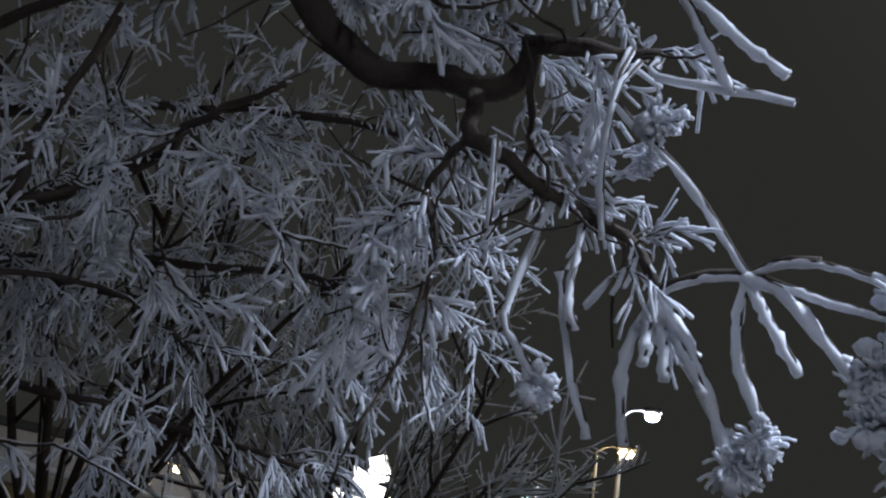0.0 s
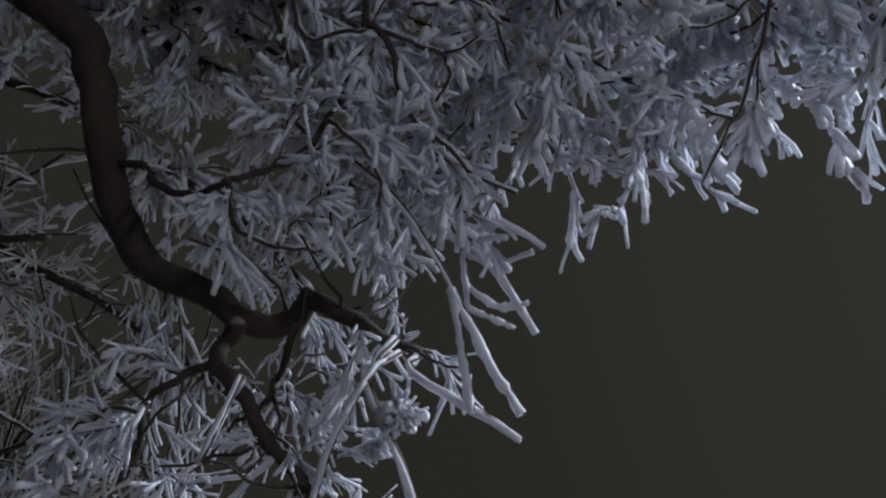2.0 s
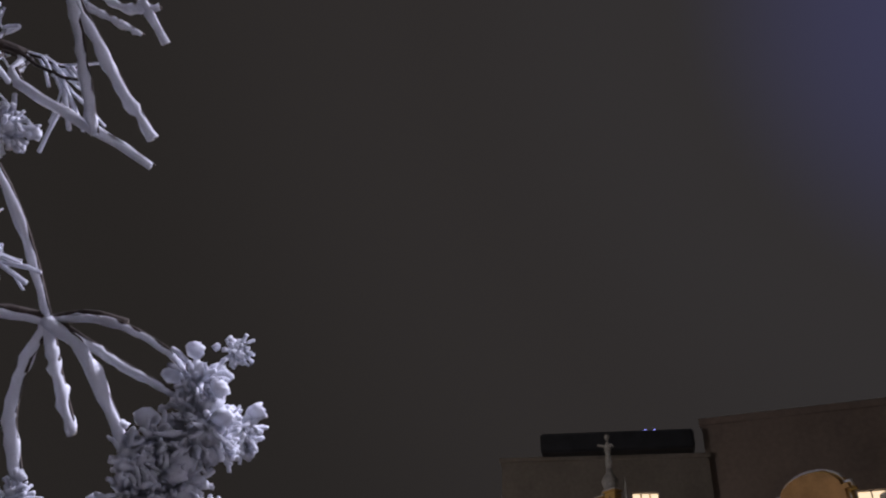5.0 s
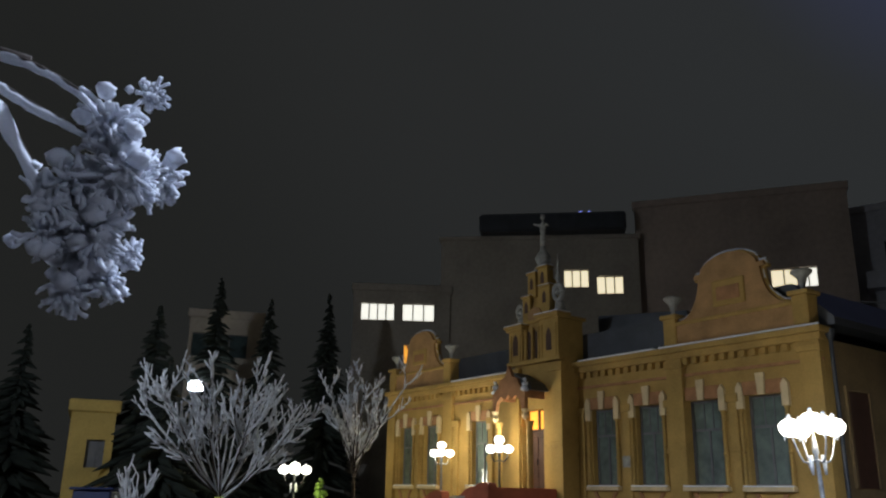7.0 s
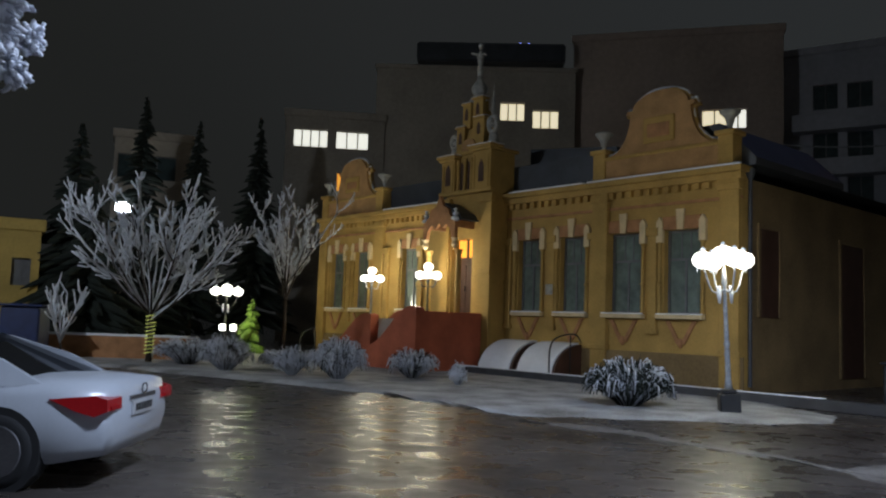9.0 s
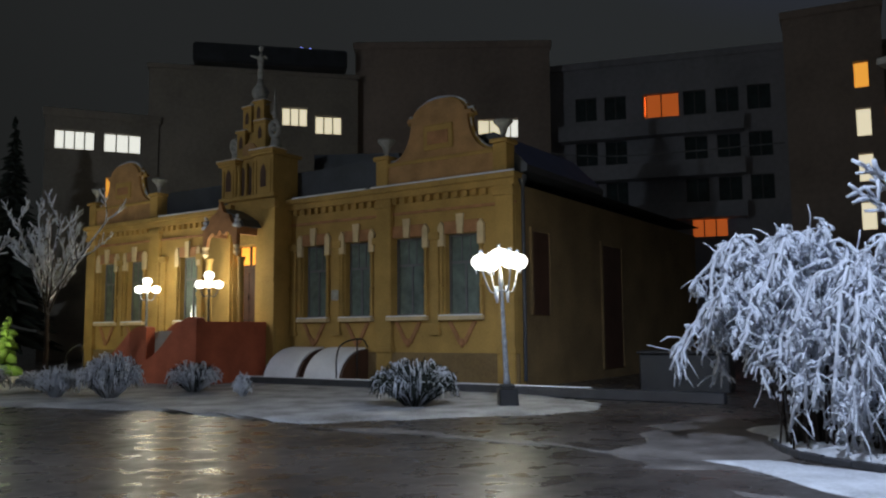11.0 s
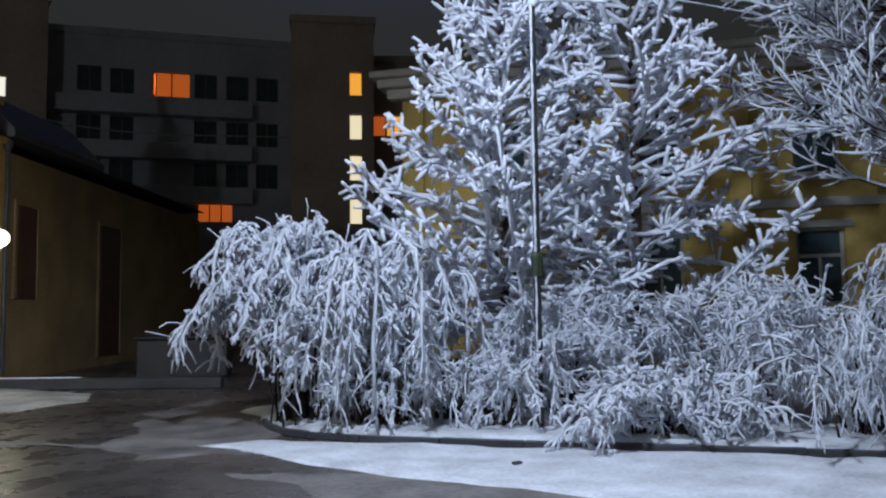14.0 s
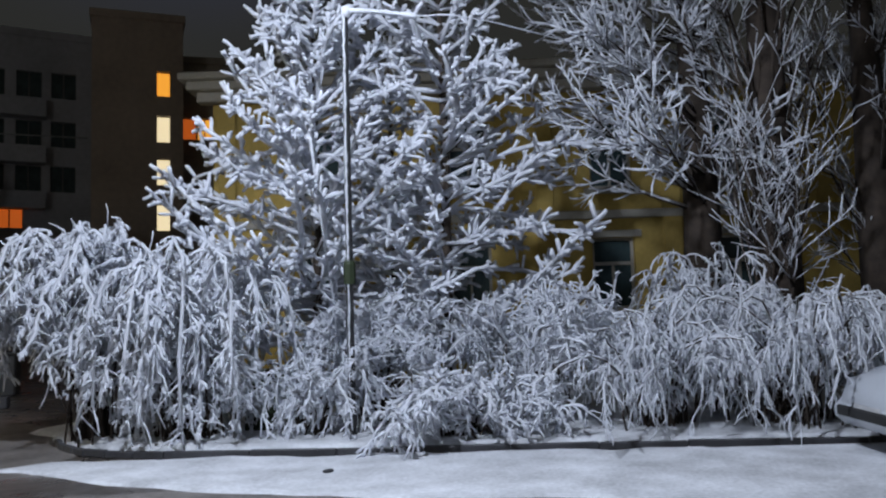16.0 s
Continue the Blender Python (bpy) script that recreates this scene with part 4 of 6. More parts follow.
part("cornice", boxes((-0.5, -0.55, 7.102, 27.4, 0.5, 7.32), bevel=0.03), WHITE_TRIM, yel, "pale moulded cornice")
part("bed_moulding", boxes((-0.3, -0.35, 6.85, 27.2, -0.002, 7.1), bevel=0.03), WHITE_TRIM, yel)
part("cornice_edge", boxes((-0.65, -0.7, 7.322, 27.5, 0.5, 7.5), bevel=0.03), WHITE_TRIM, yel)
part("string_course", boxes((-0.06, -0.12, 3.75, 27, -0.002, 3.95), bevel=0.02), WHITE_TRIM, yel)
bm = bmesh.new()
prism(bm, [(-0.6, 7.502), (27.4, 7.502), (27, 7.7), (0, 7.7)], 0.3, 10.3)
part("roof", bm, ROOF, yel)
for x in (0.35, 4.4, 8.0, 11.0, 14.2, 17.8, 21.3):
    part("pilaster", boxes((x - 0.22, -0.09, 0, x + 0.22, -0.003, 6.84), bevel=0.02), YELLOW, yel)
for x, z in YW:
    win = new("window")
    win.parent = yel
    part("pane", boxes((x - 0.5, 0.25, z - 0.85, x + 0.5, 0.28, z + 0.85)), GLASS, win)
    part("frame", boxes((x - 0.5, 0.2, z - 0.85, x - 0.43, 0.249, z + 0.85), (x + 0.43, 0.2, z - 0.85, x + 0.5, 0.249, z + 0.85), (x - 0.43, 0.2, z + 0.2, x + 0.43, 0.249, z + 0.28), (x - 0.03, 0.2, z - 0.85, x + 0.03, 0.249, z + 0.2), (x - 0.43, 0.2, z - 0.85, x + 0.43, 0.249, z - 0.78), (x - 0.43, 0.2, z + 0.78, x + 0.43, 0.249, z + 0.85)), WHITE_TRIM, win)
    part("lintel", boxes((x - 0.66, -0.07, z + 0.85, x + 0.66, -0.003, z + 1.02), bevel=0.015), WHITE_TRIM, win)
    part("sill", boxes((x - 0.66, -0.12, z - 1.0, x + 0.66, -0.003, z - 0.86), bevel=0.015), WHITE_TRIM, win)
lampost = thing("utility_cabinet", pose(*kerb_point(-2.75, 11.3), 0, 0, -53.9), "dark green utility cabinet among the bushes", "cabinet")
part("body", boxes((-0.35, -0.2, 0, 0.35, 0.2, 0.9), bevel=0.02), DARKGREEN, lampost)
part("door", boxes((-0.3, -0.215, 0.1, 0.3, -0.202, 0.8)), DARKGREEN, lampost)


# ---------------------------------------------------------------- near frosted tree over the camera
def near_tree():
    random.seed(11)
    tree = thing("tree", pose(-4.9, -2.2, 0), "large bare tree with frost-coated twigs hanging over the road", "tree", "frosted trees")
    bark, frost, limbs = Tubes(), Tubes(), Tubes()

    def P(*q):
        return [Vector(p) - Vector((-4.9, -2.2, 0)) for p in q]

    limbs.tube(P((-4.9, -2.2, 0), (-4.85, -2.15, 1.0), (-4.8, -2.05, 2.0), (-4.6, -1.85, 2.9), (-4.3, -1.7, 3.8), (-3.9, -1.5, 4.8)), [0.3, 0.24, 0.21, 0.18, 0.14, 0.09], 12, 0.05)

    def finger(p, way, length, r):
        """One blunt, knobbly finger of frost."""
        n = 3 if length > 0.09 else 2
        c = curve_points(p, way, length, n, 0.15, 0.2)
        c.append(c[-1] + (c[-1] - c[-2]).normalized() * r * 0.45)
        radii = [r * random.uniform(0.72, 0.95)] + [r * random.uniform(0.9, 1.2) for _ in range(n - 1)] + [r * random.uniform(0.95, 1.15), r * 0.55]
        frost.tube(c, radii, 5, 0.17)

    def sleeve(c, radii, coat):
        """Frost lying on the upper side of a twig, its dark underside left bare."""
        line, fr = [], []
        for i, (p, x) in enumerate(zip(c, radii)):
            w = coat * random.uniform(0.75, 1.2) * (0.75 + 0.35 * i / len(c))
            line.append(p + Vector((random.uniform(-0.3, 0.3) * w, random.uniform(-0.3, 0.3) * w, x * 0.6 + w * (0.9 - 0.5 * i / len(c)))))
            fr.append(w)
        frost.tube(line, fr, 5, 0.2)

    def spray(p, way, length, r, coat, fork=1, hang=0.5, many=2):
        """A crooked dark twig with frost on its back and blunt fingers along it."""
        n = 5
        c, d, at = [p.copy()], way.normalized(), p.copy()
        for i in range(n):
            d = (d + rand_dir() * 0.42 + Vector((0, 0, -hang / n))).normalized()
            at = at + d * (length / n) * random.uniform(0.7, 1.3)
            c.append(at.copy())
        radii = [r * (1 - 0.55 * i / n) for i in range(n + 1)]
        bark.tube(c, radii, 5, 0.06)
        sleeve(c, radii, coat * 0.5)
        for i in range(1, n + 1):
            d = (c[i] - c[i - 1]).normalized()
            for _ in range(many if i < n else many + 1):
                s = rand_dir()
                w = d * random.uniform(0.5, 1.1) + s * 0.5 + Vector((0.05, 0.1, -0.35))
                finger(c[i].lerp(c[i - 1], random.random()) + Vector((0, 0, coat * 0.8)), w, random.uniform(0.05, 0.17) * random.uniform(0.6, 1.1), coat * random.choice((0.4, 0.5, 0.62, 0.75, 0.9)))
            if fork and random.random() < 0.5:
                s = rand_dir()
                s = (s - d * s.dot(d)).normalized()
                spray(c[i], d * 0.6 + s * 0.8, length * random.uniform(0.35, 0.6), radii[i] * 0.75, coat * 0.95, fork - 1, hang, many)

    def twig(pts, r0, r1, sprays, coat, hang=0.1):
        """A crooked dark twig in the open, with sprays growing off it."""
        n = len(pts) * 3
        c = spline(P(*pts), n)
        c = [c[0]] + [p + rand_dir() * 0.007 for p in c[1:-1]] + [c[-1]]
        radii = [r0 + (r1 - r0) * i / n for i in range(n + 1)]
        limbs.tube(c, [x * 1.2 for x in radii], 6, 0.12)
        sleeve(c, radii, coat * 0.5)
        for k in range(int(sprays * 0.7)):
            u = (k + random.random()) / (sprays * 0.7)
            u = min(u, 0.99)
            i = min(int(u * n), n - 1)
            d = (c[i + 1] - c[i]).normalized()
            spray(c[i].lerp(c[i + 1], u * n - i), d * 0.7 + rand_dir() * 0.8 + Vector((0.05, 0.05, 0.35)), random.uniform(0.14, 0.34), min(r0, 0.0048), coat, 1, hang)

    def limb(pts, r0, r1, n=14, kids=14, length=0.5, coat=0.011, first=0.15, bias=(0, 0, -0.2), crook=0.02, fork=1, hang=0.5, many=2, open_twigs=5):
        c = spline(P(*pts), n)
        c = [c[0]] + [p + rand_dir() * crook for p in c[1:]]
        limbs.tube(c, [r0 + (r1 - r0) * i / n for i in range(n + 1)], 10, 0.09)
        for _ in range(int(kids * 0.75)):
            u = random.uniform(first, 1.0)
            i = min(int(u * n), n - 1)
            p = c[i].lerp(c[i + 1], u * n - i)
            w = rand_dir() + Vector(bias) + (c[i + 1] - c[i]).normalized() * 0.6
            spray(p, w, length * random.uniform(0.6, 1.5), 0.0058, coat * random.uniform(0.75, 1.25), fork, hang, many)
        for _ in range(open_twigs):
            u = random.uniform(first, 0.95)
            p = c[min(int(u * n), n - 1)]
            branch(limbs, None, p, rand_dir() + Vector(bias), length * 1.5, 0.0075, 1, 0, kids=4, droop=0.3, spread=0.9, wander=0.5, shrink=0.6)

    # the dark bent limb and what grows from it
    limb([(-4.3, -1.7, 3.8), (-3.1, -1.3, 4.15), (-2.33, -0.40, 3.84), (-2.30, -0.20, 3.74), (-2.32, -0.02, 3.58), (-2.35, 0.13, 3.44), (-2.36, 0.28, 3.36), (-2.32, 0.41, 3.30), (-2.22, 0.55, 3.30), (-2.14, 0.69, 3.26), (-2.03, 0.77, 3.26), (-1.94, 0.77, 3.29), (-1.87, 0.74, 3.32)], 0.075, 0.034, 36, kids=3, first=0.3, length=0.3, crook=0.006, open_twigs=3)
    limb([(-1.88, 0.74, 3.29), (-1.79, 0.87, 3.28), (-1.74, 0.98, 3.26), (-1.66, 1.08, 3.27)], 0.034, 0.015, 8, kids=3, length=0.22, crook=0.006, bias=(0.3, 0.3, 0), coat=0.008)
    limb([(-2.09, 0.66, 3.20), (-2.07, 0.66, 3.02), (-1.99, 0.75, 2.95), (-1.94, 0.86, 2.84), (-1.86, 0.99, 2.77), (-1.79, 1.09, 2.69), (-1.74, 1.17, 2.55)], 0.030, 0.014, 16, kids=8, length=0.22, crook=0.008, first=0.4, coat=0.008, many=1)
    limb([(-2.08, 0.66, 3.04), (-2.2, 0.64, 2.98), (-2.29, 0.63, 2.89), (-2.37, 0.71, 2.74), (-2.48, 0.72, 2.55)], 0.016, 0.007, 14, kids=7, length=0.28, crook=0.012, coat=0.009, many=1)
    limb([(-1.91, 0.77, 3.21), (-1.95, 0.83, 3.05), (-1.99, 0.83, 2.93), (-1.96, 0.87, 2.85)], 0.015, 0.011, 8, kids=3, length=0.22, coat=0.009, many=1)
    limb([(-4.6, -1.9, 2.8), (-3.87, -0.99, 2.9), (-3.55, -0.58, 3.06), (-3.34, -0.32, 3.2), (-3.1, -0.16, 3.32), (-2.8, 0.1, 3.45)], 0.045, 0.012, 16, kids=18, length=0.45, coat=0.0085)
    limb([(-3.75, -0.87, 2.97), (-3.64, -0.83, 3.21), (-3.49, -0.75, 3.48), (-3.32, -0.65, 3.9)], 0.026, 0.012, 10, kids=10, length=0.45, coat=0.008)
    limb([(-4.7, -1.9, 2.5), (-4.13, -0.96, 2.76), (-3.9, -0.5, 2.75), (-3.79, -0.16, 2.71), (-3.6, 0.15, 2.5)], 0.035, 0.010, 12, kids=20, length=0.45, coat=0.008, hang=0.9)
    limb([(-4.7, -2.0, 2.3), (-4.5, -0.9, 2.35), (-4.2, 0.1, 2.3), (-3.7, 0.9, 2.15)], 0.035, 0.010, 12, kids=30, length=0.45, coat=0.009, hang=1.0)
    limb([(-4.7, -1.9, 2.6), (-4.6, -0.6, 3.1), (-4.1, 0.6, 3.2), (-3.4, 1.2, 2.9)], 0.035, 0.010, 12, kids=36, length=0.5, coat=0.009, hang=1.0)
    limb([(-4.4, -1.7, 3.4), (-4.2, -0.5, 3.9), (-3.6, 0.5, 3.9), (-2.9, 1.2, 3.5)], 0.035, 0.010, 12, kids=36, length=0.5, coat=0.0095)
    limb([(-4.3, -1.7, 3.6), (-3.6, -0.6, 4.4), (-3.0, 0.3, 4.3), (-2.5, 0.9, 3.9)], 0.032, 0.010, 12, kids=38, length=0.45, coat=0.0105)

    # upper canopy: limbs that reach out over the road and end in hanging sprays
    for k in range(9):
        u = k / 8
        tip = (-2.15 + 2.45 * u, 1.0 + 0.55 * u, 4.25 + 0.25 * u)
        mid = (-3.1 + 1.9 * u, -0.5 + 0.5 * u, 4.75 + 0.2 * u)
        limb([(-4.2, -1.65, 4.1), mid, tip], 0.026, 0.006, 14, kids=40, length=0.36, coat=0.0135 + 0.003 * u, first=0.3, bias=(0.15, 0.25, -0.3), crook=0.03, hang=0.8)
    for k in range(7):
        u = k / 6
        tip = (-1.7 + 2.2 * u, 0.55 + 0.55 * u, 4.5 + 0.2 * u)
        mid = (-2.8 + 1.9 * u, -0.9 + 0.4 * u, 5.0)
        limb([(-4.0, -1.6, 4.5), mid, tip], 0.024, 0.006, 12, kids=35, length=0.4, coat=0.0135 + 0.003 * u, first=0.3, bias=(0.1, 0.2, -0.25), crook=0.03, hang=0.8)

    # crooked twigs seen dark against the frost
    twig([(-2.29, 0.08, 3.51), (-2.17, 0.13, 3.47), (-2.08, 0.22, 3.38), (-1.95, 0.29, 3.35), (-1.80, 0.30, 3.34)], 0.013, 0.009, 3, 0.012)
    twig([(-1.80, 0.30, 3.34), (-1.76, 0.37, 3.45), (-1.70, 0.41, 3.56), (-1.64, 0.40, 3.69), (-1.61, 0.38, 3.79), (-1.50, 0.30, 3.95), (-1.45, 0.16, 4.06), (-1.41, -0.04, 4.15)], 0.009, 0.011, 7, 0.014)
    twig([(-1.40, 0.26, 3.84), (-1.37, 0.33, 3.83), (-1.41, 0.44, 3.78), (-1.43, 0.52, 3.73), (-1.39, 0.66, 3.71), (-1.35, 0.80, 3.67), (-1.27, 0.92, 3.66)], 0.01, 0.004, 7, 0.015)
    twig([(-1.38, 0.30, 3.84), (-1.32, 0.40, 3.85), (-1.26, 0.47, 3.85), (-1.28, 0.53, 3.81), (-1.34, 0.56, 3.76)], 0.007, 0.004, 3, 0.015)
    twig([(-1.80, 0.30, 3.34), (-1.83, 0.38, 3.27), (-1.82, 0.46, 3.25), (-1.77, 0.53, 3.26), (-1.70, 0.61, 3.28)], 0.008, 0.004, 3, 0.011)
    twig([(-1.57, 0.38, 3.59), (-1.54, 0.48, 3.57), (-1.52, 0.56, 3.55), (-1.55, 0.65, 3.48), (-1.65, 0.65, 3.38)], 0.006, 0.003, 3, 0.013)
    twig([(-1.55, -0.09, 3.87), (-1.59, 0.03, 3.81), (-1.64, 0.22, 3.71), (-1.70, 0.33, 3.62), (-1.67, 0.45, 3.58), (-1.73, 0.63, 3.43)], 0.009, 0.004, 5, 0.012)
    twig([(-1.50, -0.01, 3.85), (-1.56, 0.16, 3.77), (-1.46, 0.24, 3.82), (-1.41, 0.27, 3.83)], 0.006, 0.005, 2, 0.012)
    twig([(-0.92, 0.48, 4.08), (-0.96, 0.65, 4.00), (-0.99, 0.75, 3.93), (-0.96, 0.81, 3.89), (-0.87, 0.85, 3.89)], 0.006, 0.003, 4, 0.016)
    twig([(-1.29, 0.31, 3.94), (-1.21, 0.37, 3.96), (-1.11, 0.44, 3.99), (-1.13, 0.56, 3.94), (-1.15, 0.65, 3.89)], 0.005, 0.003, 3, 0.015)
    twig([(-0.32, 0.81, 4.13), (-0.37, 0.86, 4.08), (-0.45, 0.88, 4.04), (-0.58, 0.89, 3.99), (-0.68, 0.81, 3.97)], 0.006, 0.003, 3, 0.016)
    twig([(0.02, 0.95, 4.09), (-0.01, 1.00, 4.05), (-0.12, 1.04, 4.01), (-0.17, 1.13, 3.93), (-0.28, 1.23, 3.84)], 0.005, 0.003, 3, 0.016)
    twig([(-0.38, 0.83, 4.07), (-0.50, 0.99, 3.95), (-0.62, 1.09, 3.84), (-0.79, 1.19, 3.70)], 0.006, 0.003, 3, 0.016)
    twig([(-3.02, -0.70, 2.53), (-2.98, -0.66, 2.67), (-2.94, -0.64, 2.80), (-2.90, -0.66, 2.87), (-2.84, -0.62, 3.03), (-2.77, -0.57, 3.18), (-2.66, -0.52, 3.37)], 0.017, 0.012, 4, 0.009)
    twig([(-2.98, -0.79, 2.59), (-2.95, -0.66, 2.69), (-2.92, -0.47, 2.79), (-2.86, -0.34, 2.92), (-2.77, -0.16, 3.09)], 0.014, 0.006, 4, 0.009)
    twig([(-2.78, -0.14, 3.08), (-2.79, -0.01, 2.94), (-2.77, 0.12, 2.85), (-2.72, 0.23, 2.80), (-2.66, 0.37, 2.77), (-2.59, 0.48, 2.76)], 0.008, 0.004, 4, 0.011)
    twig([(-2.71, 0.23, 2.80), (-2.70, 0.28, 2.69), (-2.68, 0.36, 2.58)], 0.005, 0.003, 2, 0.011)
    twig([(-2.99, -0.67, 2.65), (-2.97, -0.53, 2.67), (-2.93, -0.36, 2.75), (-2.90, -0.25, 2.76), (-2.91, -0.22, 2.64), (-2.92, -0.14, 2.51)], 0.008, 0.004, 3, 0.009)
    twig([(-2.86, -0.13, 2.67), (-2.86, -0.08, 2.58), (-2.86, 0.01, 2.51), (-2.83, 0.07, 2.48)], 0.006, 0.004, 3, 0.01)
    twig([(-3.13, -0.73, 2.48), (-3.11, -0.38, 2.53), (-3.07, -0.22, 2.52), (-3.03, -0.08, 2.46)], 0.012, 0.005, 4, 0.009)
    twig([(-2.21, 0.60, 2.86), (-2.25, 0.68, 2.70), (-2.29, 0.67, 2.59), (-2.33, 0.67, 2.43), (-2.36, 0.65, 2.30), (-2.39, 0.61, 2.17), (-2.43, 0.56, 1.95)], 0.008, 0.005, 4, 0.011)
    twig([(-2.21, 0.62, 2.84), (-2.26, 0.53, 2.79), (-2.31, 0.54, 2.70), (-2.35, 0.54, 2.59), (-2.39, 0.56, 2.47)], 0.006, 0.004, 3, 0.011)
    twig([(-2.30, 0.70, 2.62), (-2.32, 0.71, 2.48), (-2.34, 0.75, 2.29), (-2.32, 0.81, 2.15)], 0.006, 0.003, 2, 0.011)
    twig([(-3.54, -0.54, 1.96), (-3.50, -0.34, 1.99), (-3.45, -0.20, 1.99), (-3.40, 0.08, 1.90)], 0.006, 0.004, 3, 0.009)

    # long frosted rods at the outer end
    def rod(pts, coat, r=0.0035, n=8):
        frosted(bark, frost, [p + rand_dir() * 0.0025 for p in spline(P(*pts), n)], r * 1.9, r * 1.4, coat * 0.72, 8, 0.3, 1.05, True, (-0.55, -0.3, -0.45))

    J = (-1.58, 1.33, 2.6)
    rod([(-1.75, 0.5, 3.75), (-1.55, 0.72, 3.55), (-1.40, 0.92, 3.28)], 0.005, 0.004)
    rod([(-1.74, 1.17, 2.55), (-1.65, 1.23, 2.585), J, (-1.49, 1.36, 2.615), (-1.41, 1.40, 2.6)], 0.008, 0.007, 10)
    for pts, coat in (([J, (-1.62, 1.34, 2.4), (-1.58, 1.4, 2.2)], 0.017), ([J, (-1.55, 1.38, 2.47), (-1.5, 1.43, 2.33)], 0.016),
                      ([J, (-1.48, 1.37, 2.52), (-1.41, 1.45, 2.37), (-1.33, 1.54, 2.2)], 0.020), ([J, (-1.47, 1.39, 2.54), (-1.39, 1.43, 2.49), (-1.29, 1.49, 2.44)], 0.010),
                      ([J, (-1.45, 1.36, 2.60), (-1.36, 1.41, 2.57), (-1.26, 1.47, 2.5)], 0.009), ([(-1.74, 1.17, 2.55), (-1.74, 1.15, 2.44), (-1.73, 1.13, 2.33)], 0.020),
                      ([(-1.74, 1.17, 2.54), (-1.81, 1.14, 2.42), (-1.82, 1.13, 2.29), (-1.80, 1.14, 2.13)], 0.017), ([(-1.74, 1.18, 2.54), (-1.69, 1.27, 2.36), (-1.65, 1.35, 2.13)], 0.018),
                      ([(-1.74, 1.18, 2.52), (-1.71, 1.19, 2.3)], 0.017), ([(-1.74, 1.18, 2.5), (-1.69, 1.24, 2.36), (-1.66, 1.27, 2.27)], 0.016),
                      ([(-1.68, 0.98, 3.25), (-1.61, 0.9, 2.99), (-1.57, 1.08, 2.83), (-1.54, 1.19, 2.69), J], 0.010), ([(-1.66, 1.0, 3.2), (-1.6, 0.9, 3.0), (-1.67, 0.92, 2.8), (-1.7, 0.96, 2.62)], 0.011),
                      ([(-1.40, 0.92, 3.28), (-1.37, 1.0, 3.1), (-1.36, 1.09, 2.94)], 0.014), ([(-1.40, 0.92, 3.28), (-1.31, 1.08, 3.07), (-1.26, 1.17, 2.97)], 0.015),
                      ([(-1.66, 1.08, 3.26), (-1.53, 0.97, 3.06), (-1.41, 1.08, 2.99), (-1.28, 1.21, 2.92)], 0.014), ([(-1.86, 0.99, 2.76), (-1.83, 0.95, 2.5), (-1.8, 0.97, 2.4)], 0.012),
                      ([(-1.9, 0.9, 2.8), (-1.96, 0.83, 2.47), (-1.93, 0.87, 2.35), (-1.89, 0.93, 2.25)], 0.013), ([(-1.9, 0.95, 2.6), (-1.92, 1.02, 2.35), (-1.85, 1.06, 2.14)], 0.013), ([(-2.0, 0.75, 2.95), (-1.81, 0.66, 2.86), (-1.83, 0.69, 2.61)], 0.012)):
        rod(pts, coat)
    for pts, coat in (([(-1.79, 0.89, 3.86), (-1.69, 1.10, 3.84), (-1.63, 1.23, 3.80), (-1.59, 1.47, 3.68)], 0.017), ([(-1.69, 1.11, 3.82), (-1.63, 1.21, 3.82), (-1.50, 1.26, 3.88)], 0.011),
                      ([(-1.73, 1.21, 3.74), (-1.67, 1.32, 3.72), (-1.58, 1.38, 3.75)], 0.014), ([(-1.75, 1.26, 3.69), (-1.69, 1.34, 3.68), (-1.65, 1.41, 3.68)], 0.012),
                      ([(-1.60, 1.10, 3.9), (-1.69, 1.11, 3.82), (-1.75, 1.26, 3.69)], 0.013), ([(-0.5, 0.2, 4.4), (-0.59, 0.34, 3.77), (-0.65, 0.44, 3.73), (-0.72, 0.51, 3.69)], 0.032),
                      ([(-0.5, 0.2, 4.4), (-0.50, 0.39, 3.78), (-0.53, 0.51, 3.74), (-0.58, 0.63, 3.70)], 0.036), ([(0.1, 0.5, 4.5), (0.15, 0.69, 3.74), (0.11, 0.87, 3.67), (0.01, 1.02, 3.60)], 0.042),
                      ([(-0.1, 1.1, 4.4), (-0.15, 1.28, 3.85), (-0.14, 1.40, 3.77), (-0.12, 1.47, 3.72)], 0.022)):
        rod(pts, coat)

    # heavy clumps of frost with short fingers
    def clump(c, size, n):
        c = P(c)[0]
        for _ in range(n):
            q = c + Vector((random.gauss(0, size * 0.45), random.gauss(0, size * 0.4), random.gauss(0, size * 0.5)))
            frost.blob(q, random.uniform(0.28, 0.5) * size)
        for _ in range(n * 9):
            d = (rand_dir() + Vector((0.35, 0.2, -0.25))).normalized()
            q = c + d * size * random.uniform(0.1, 0.6)
            frosted(None, frost, curve_points(q, d, size * random.uniform(0.4, 1.1), 3, 0.2, 0.5), 0.002, 0.002, random.uniform(0.003, 0.0065), 6, 0.2, 0.5, True)

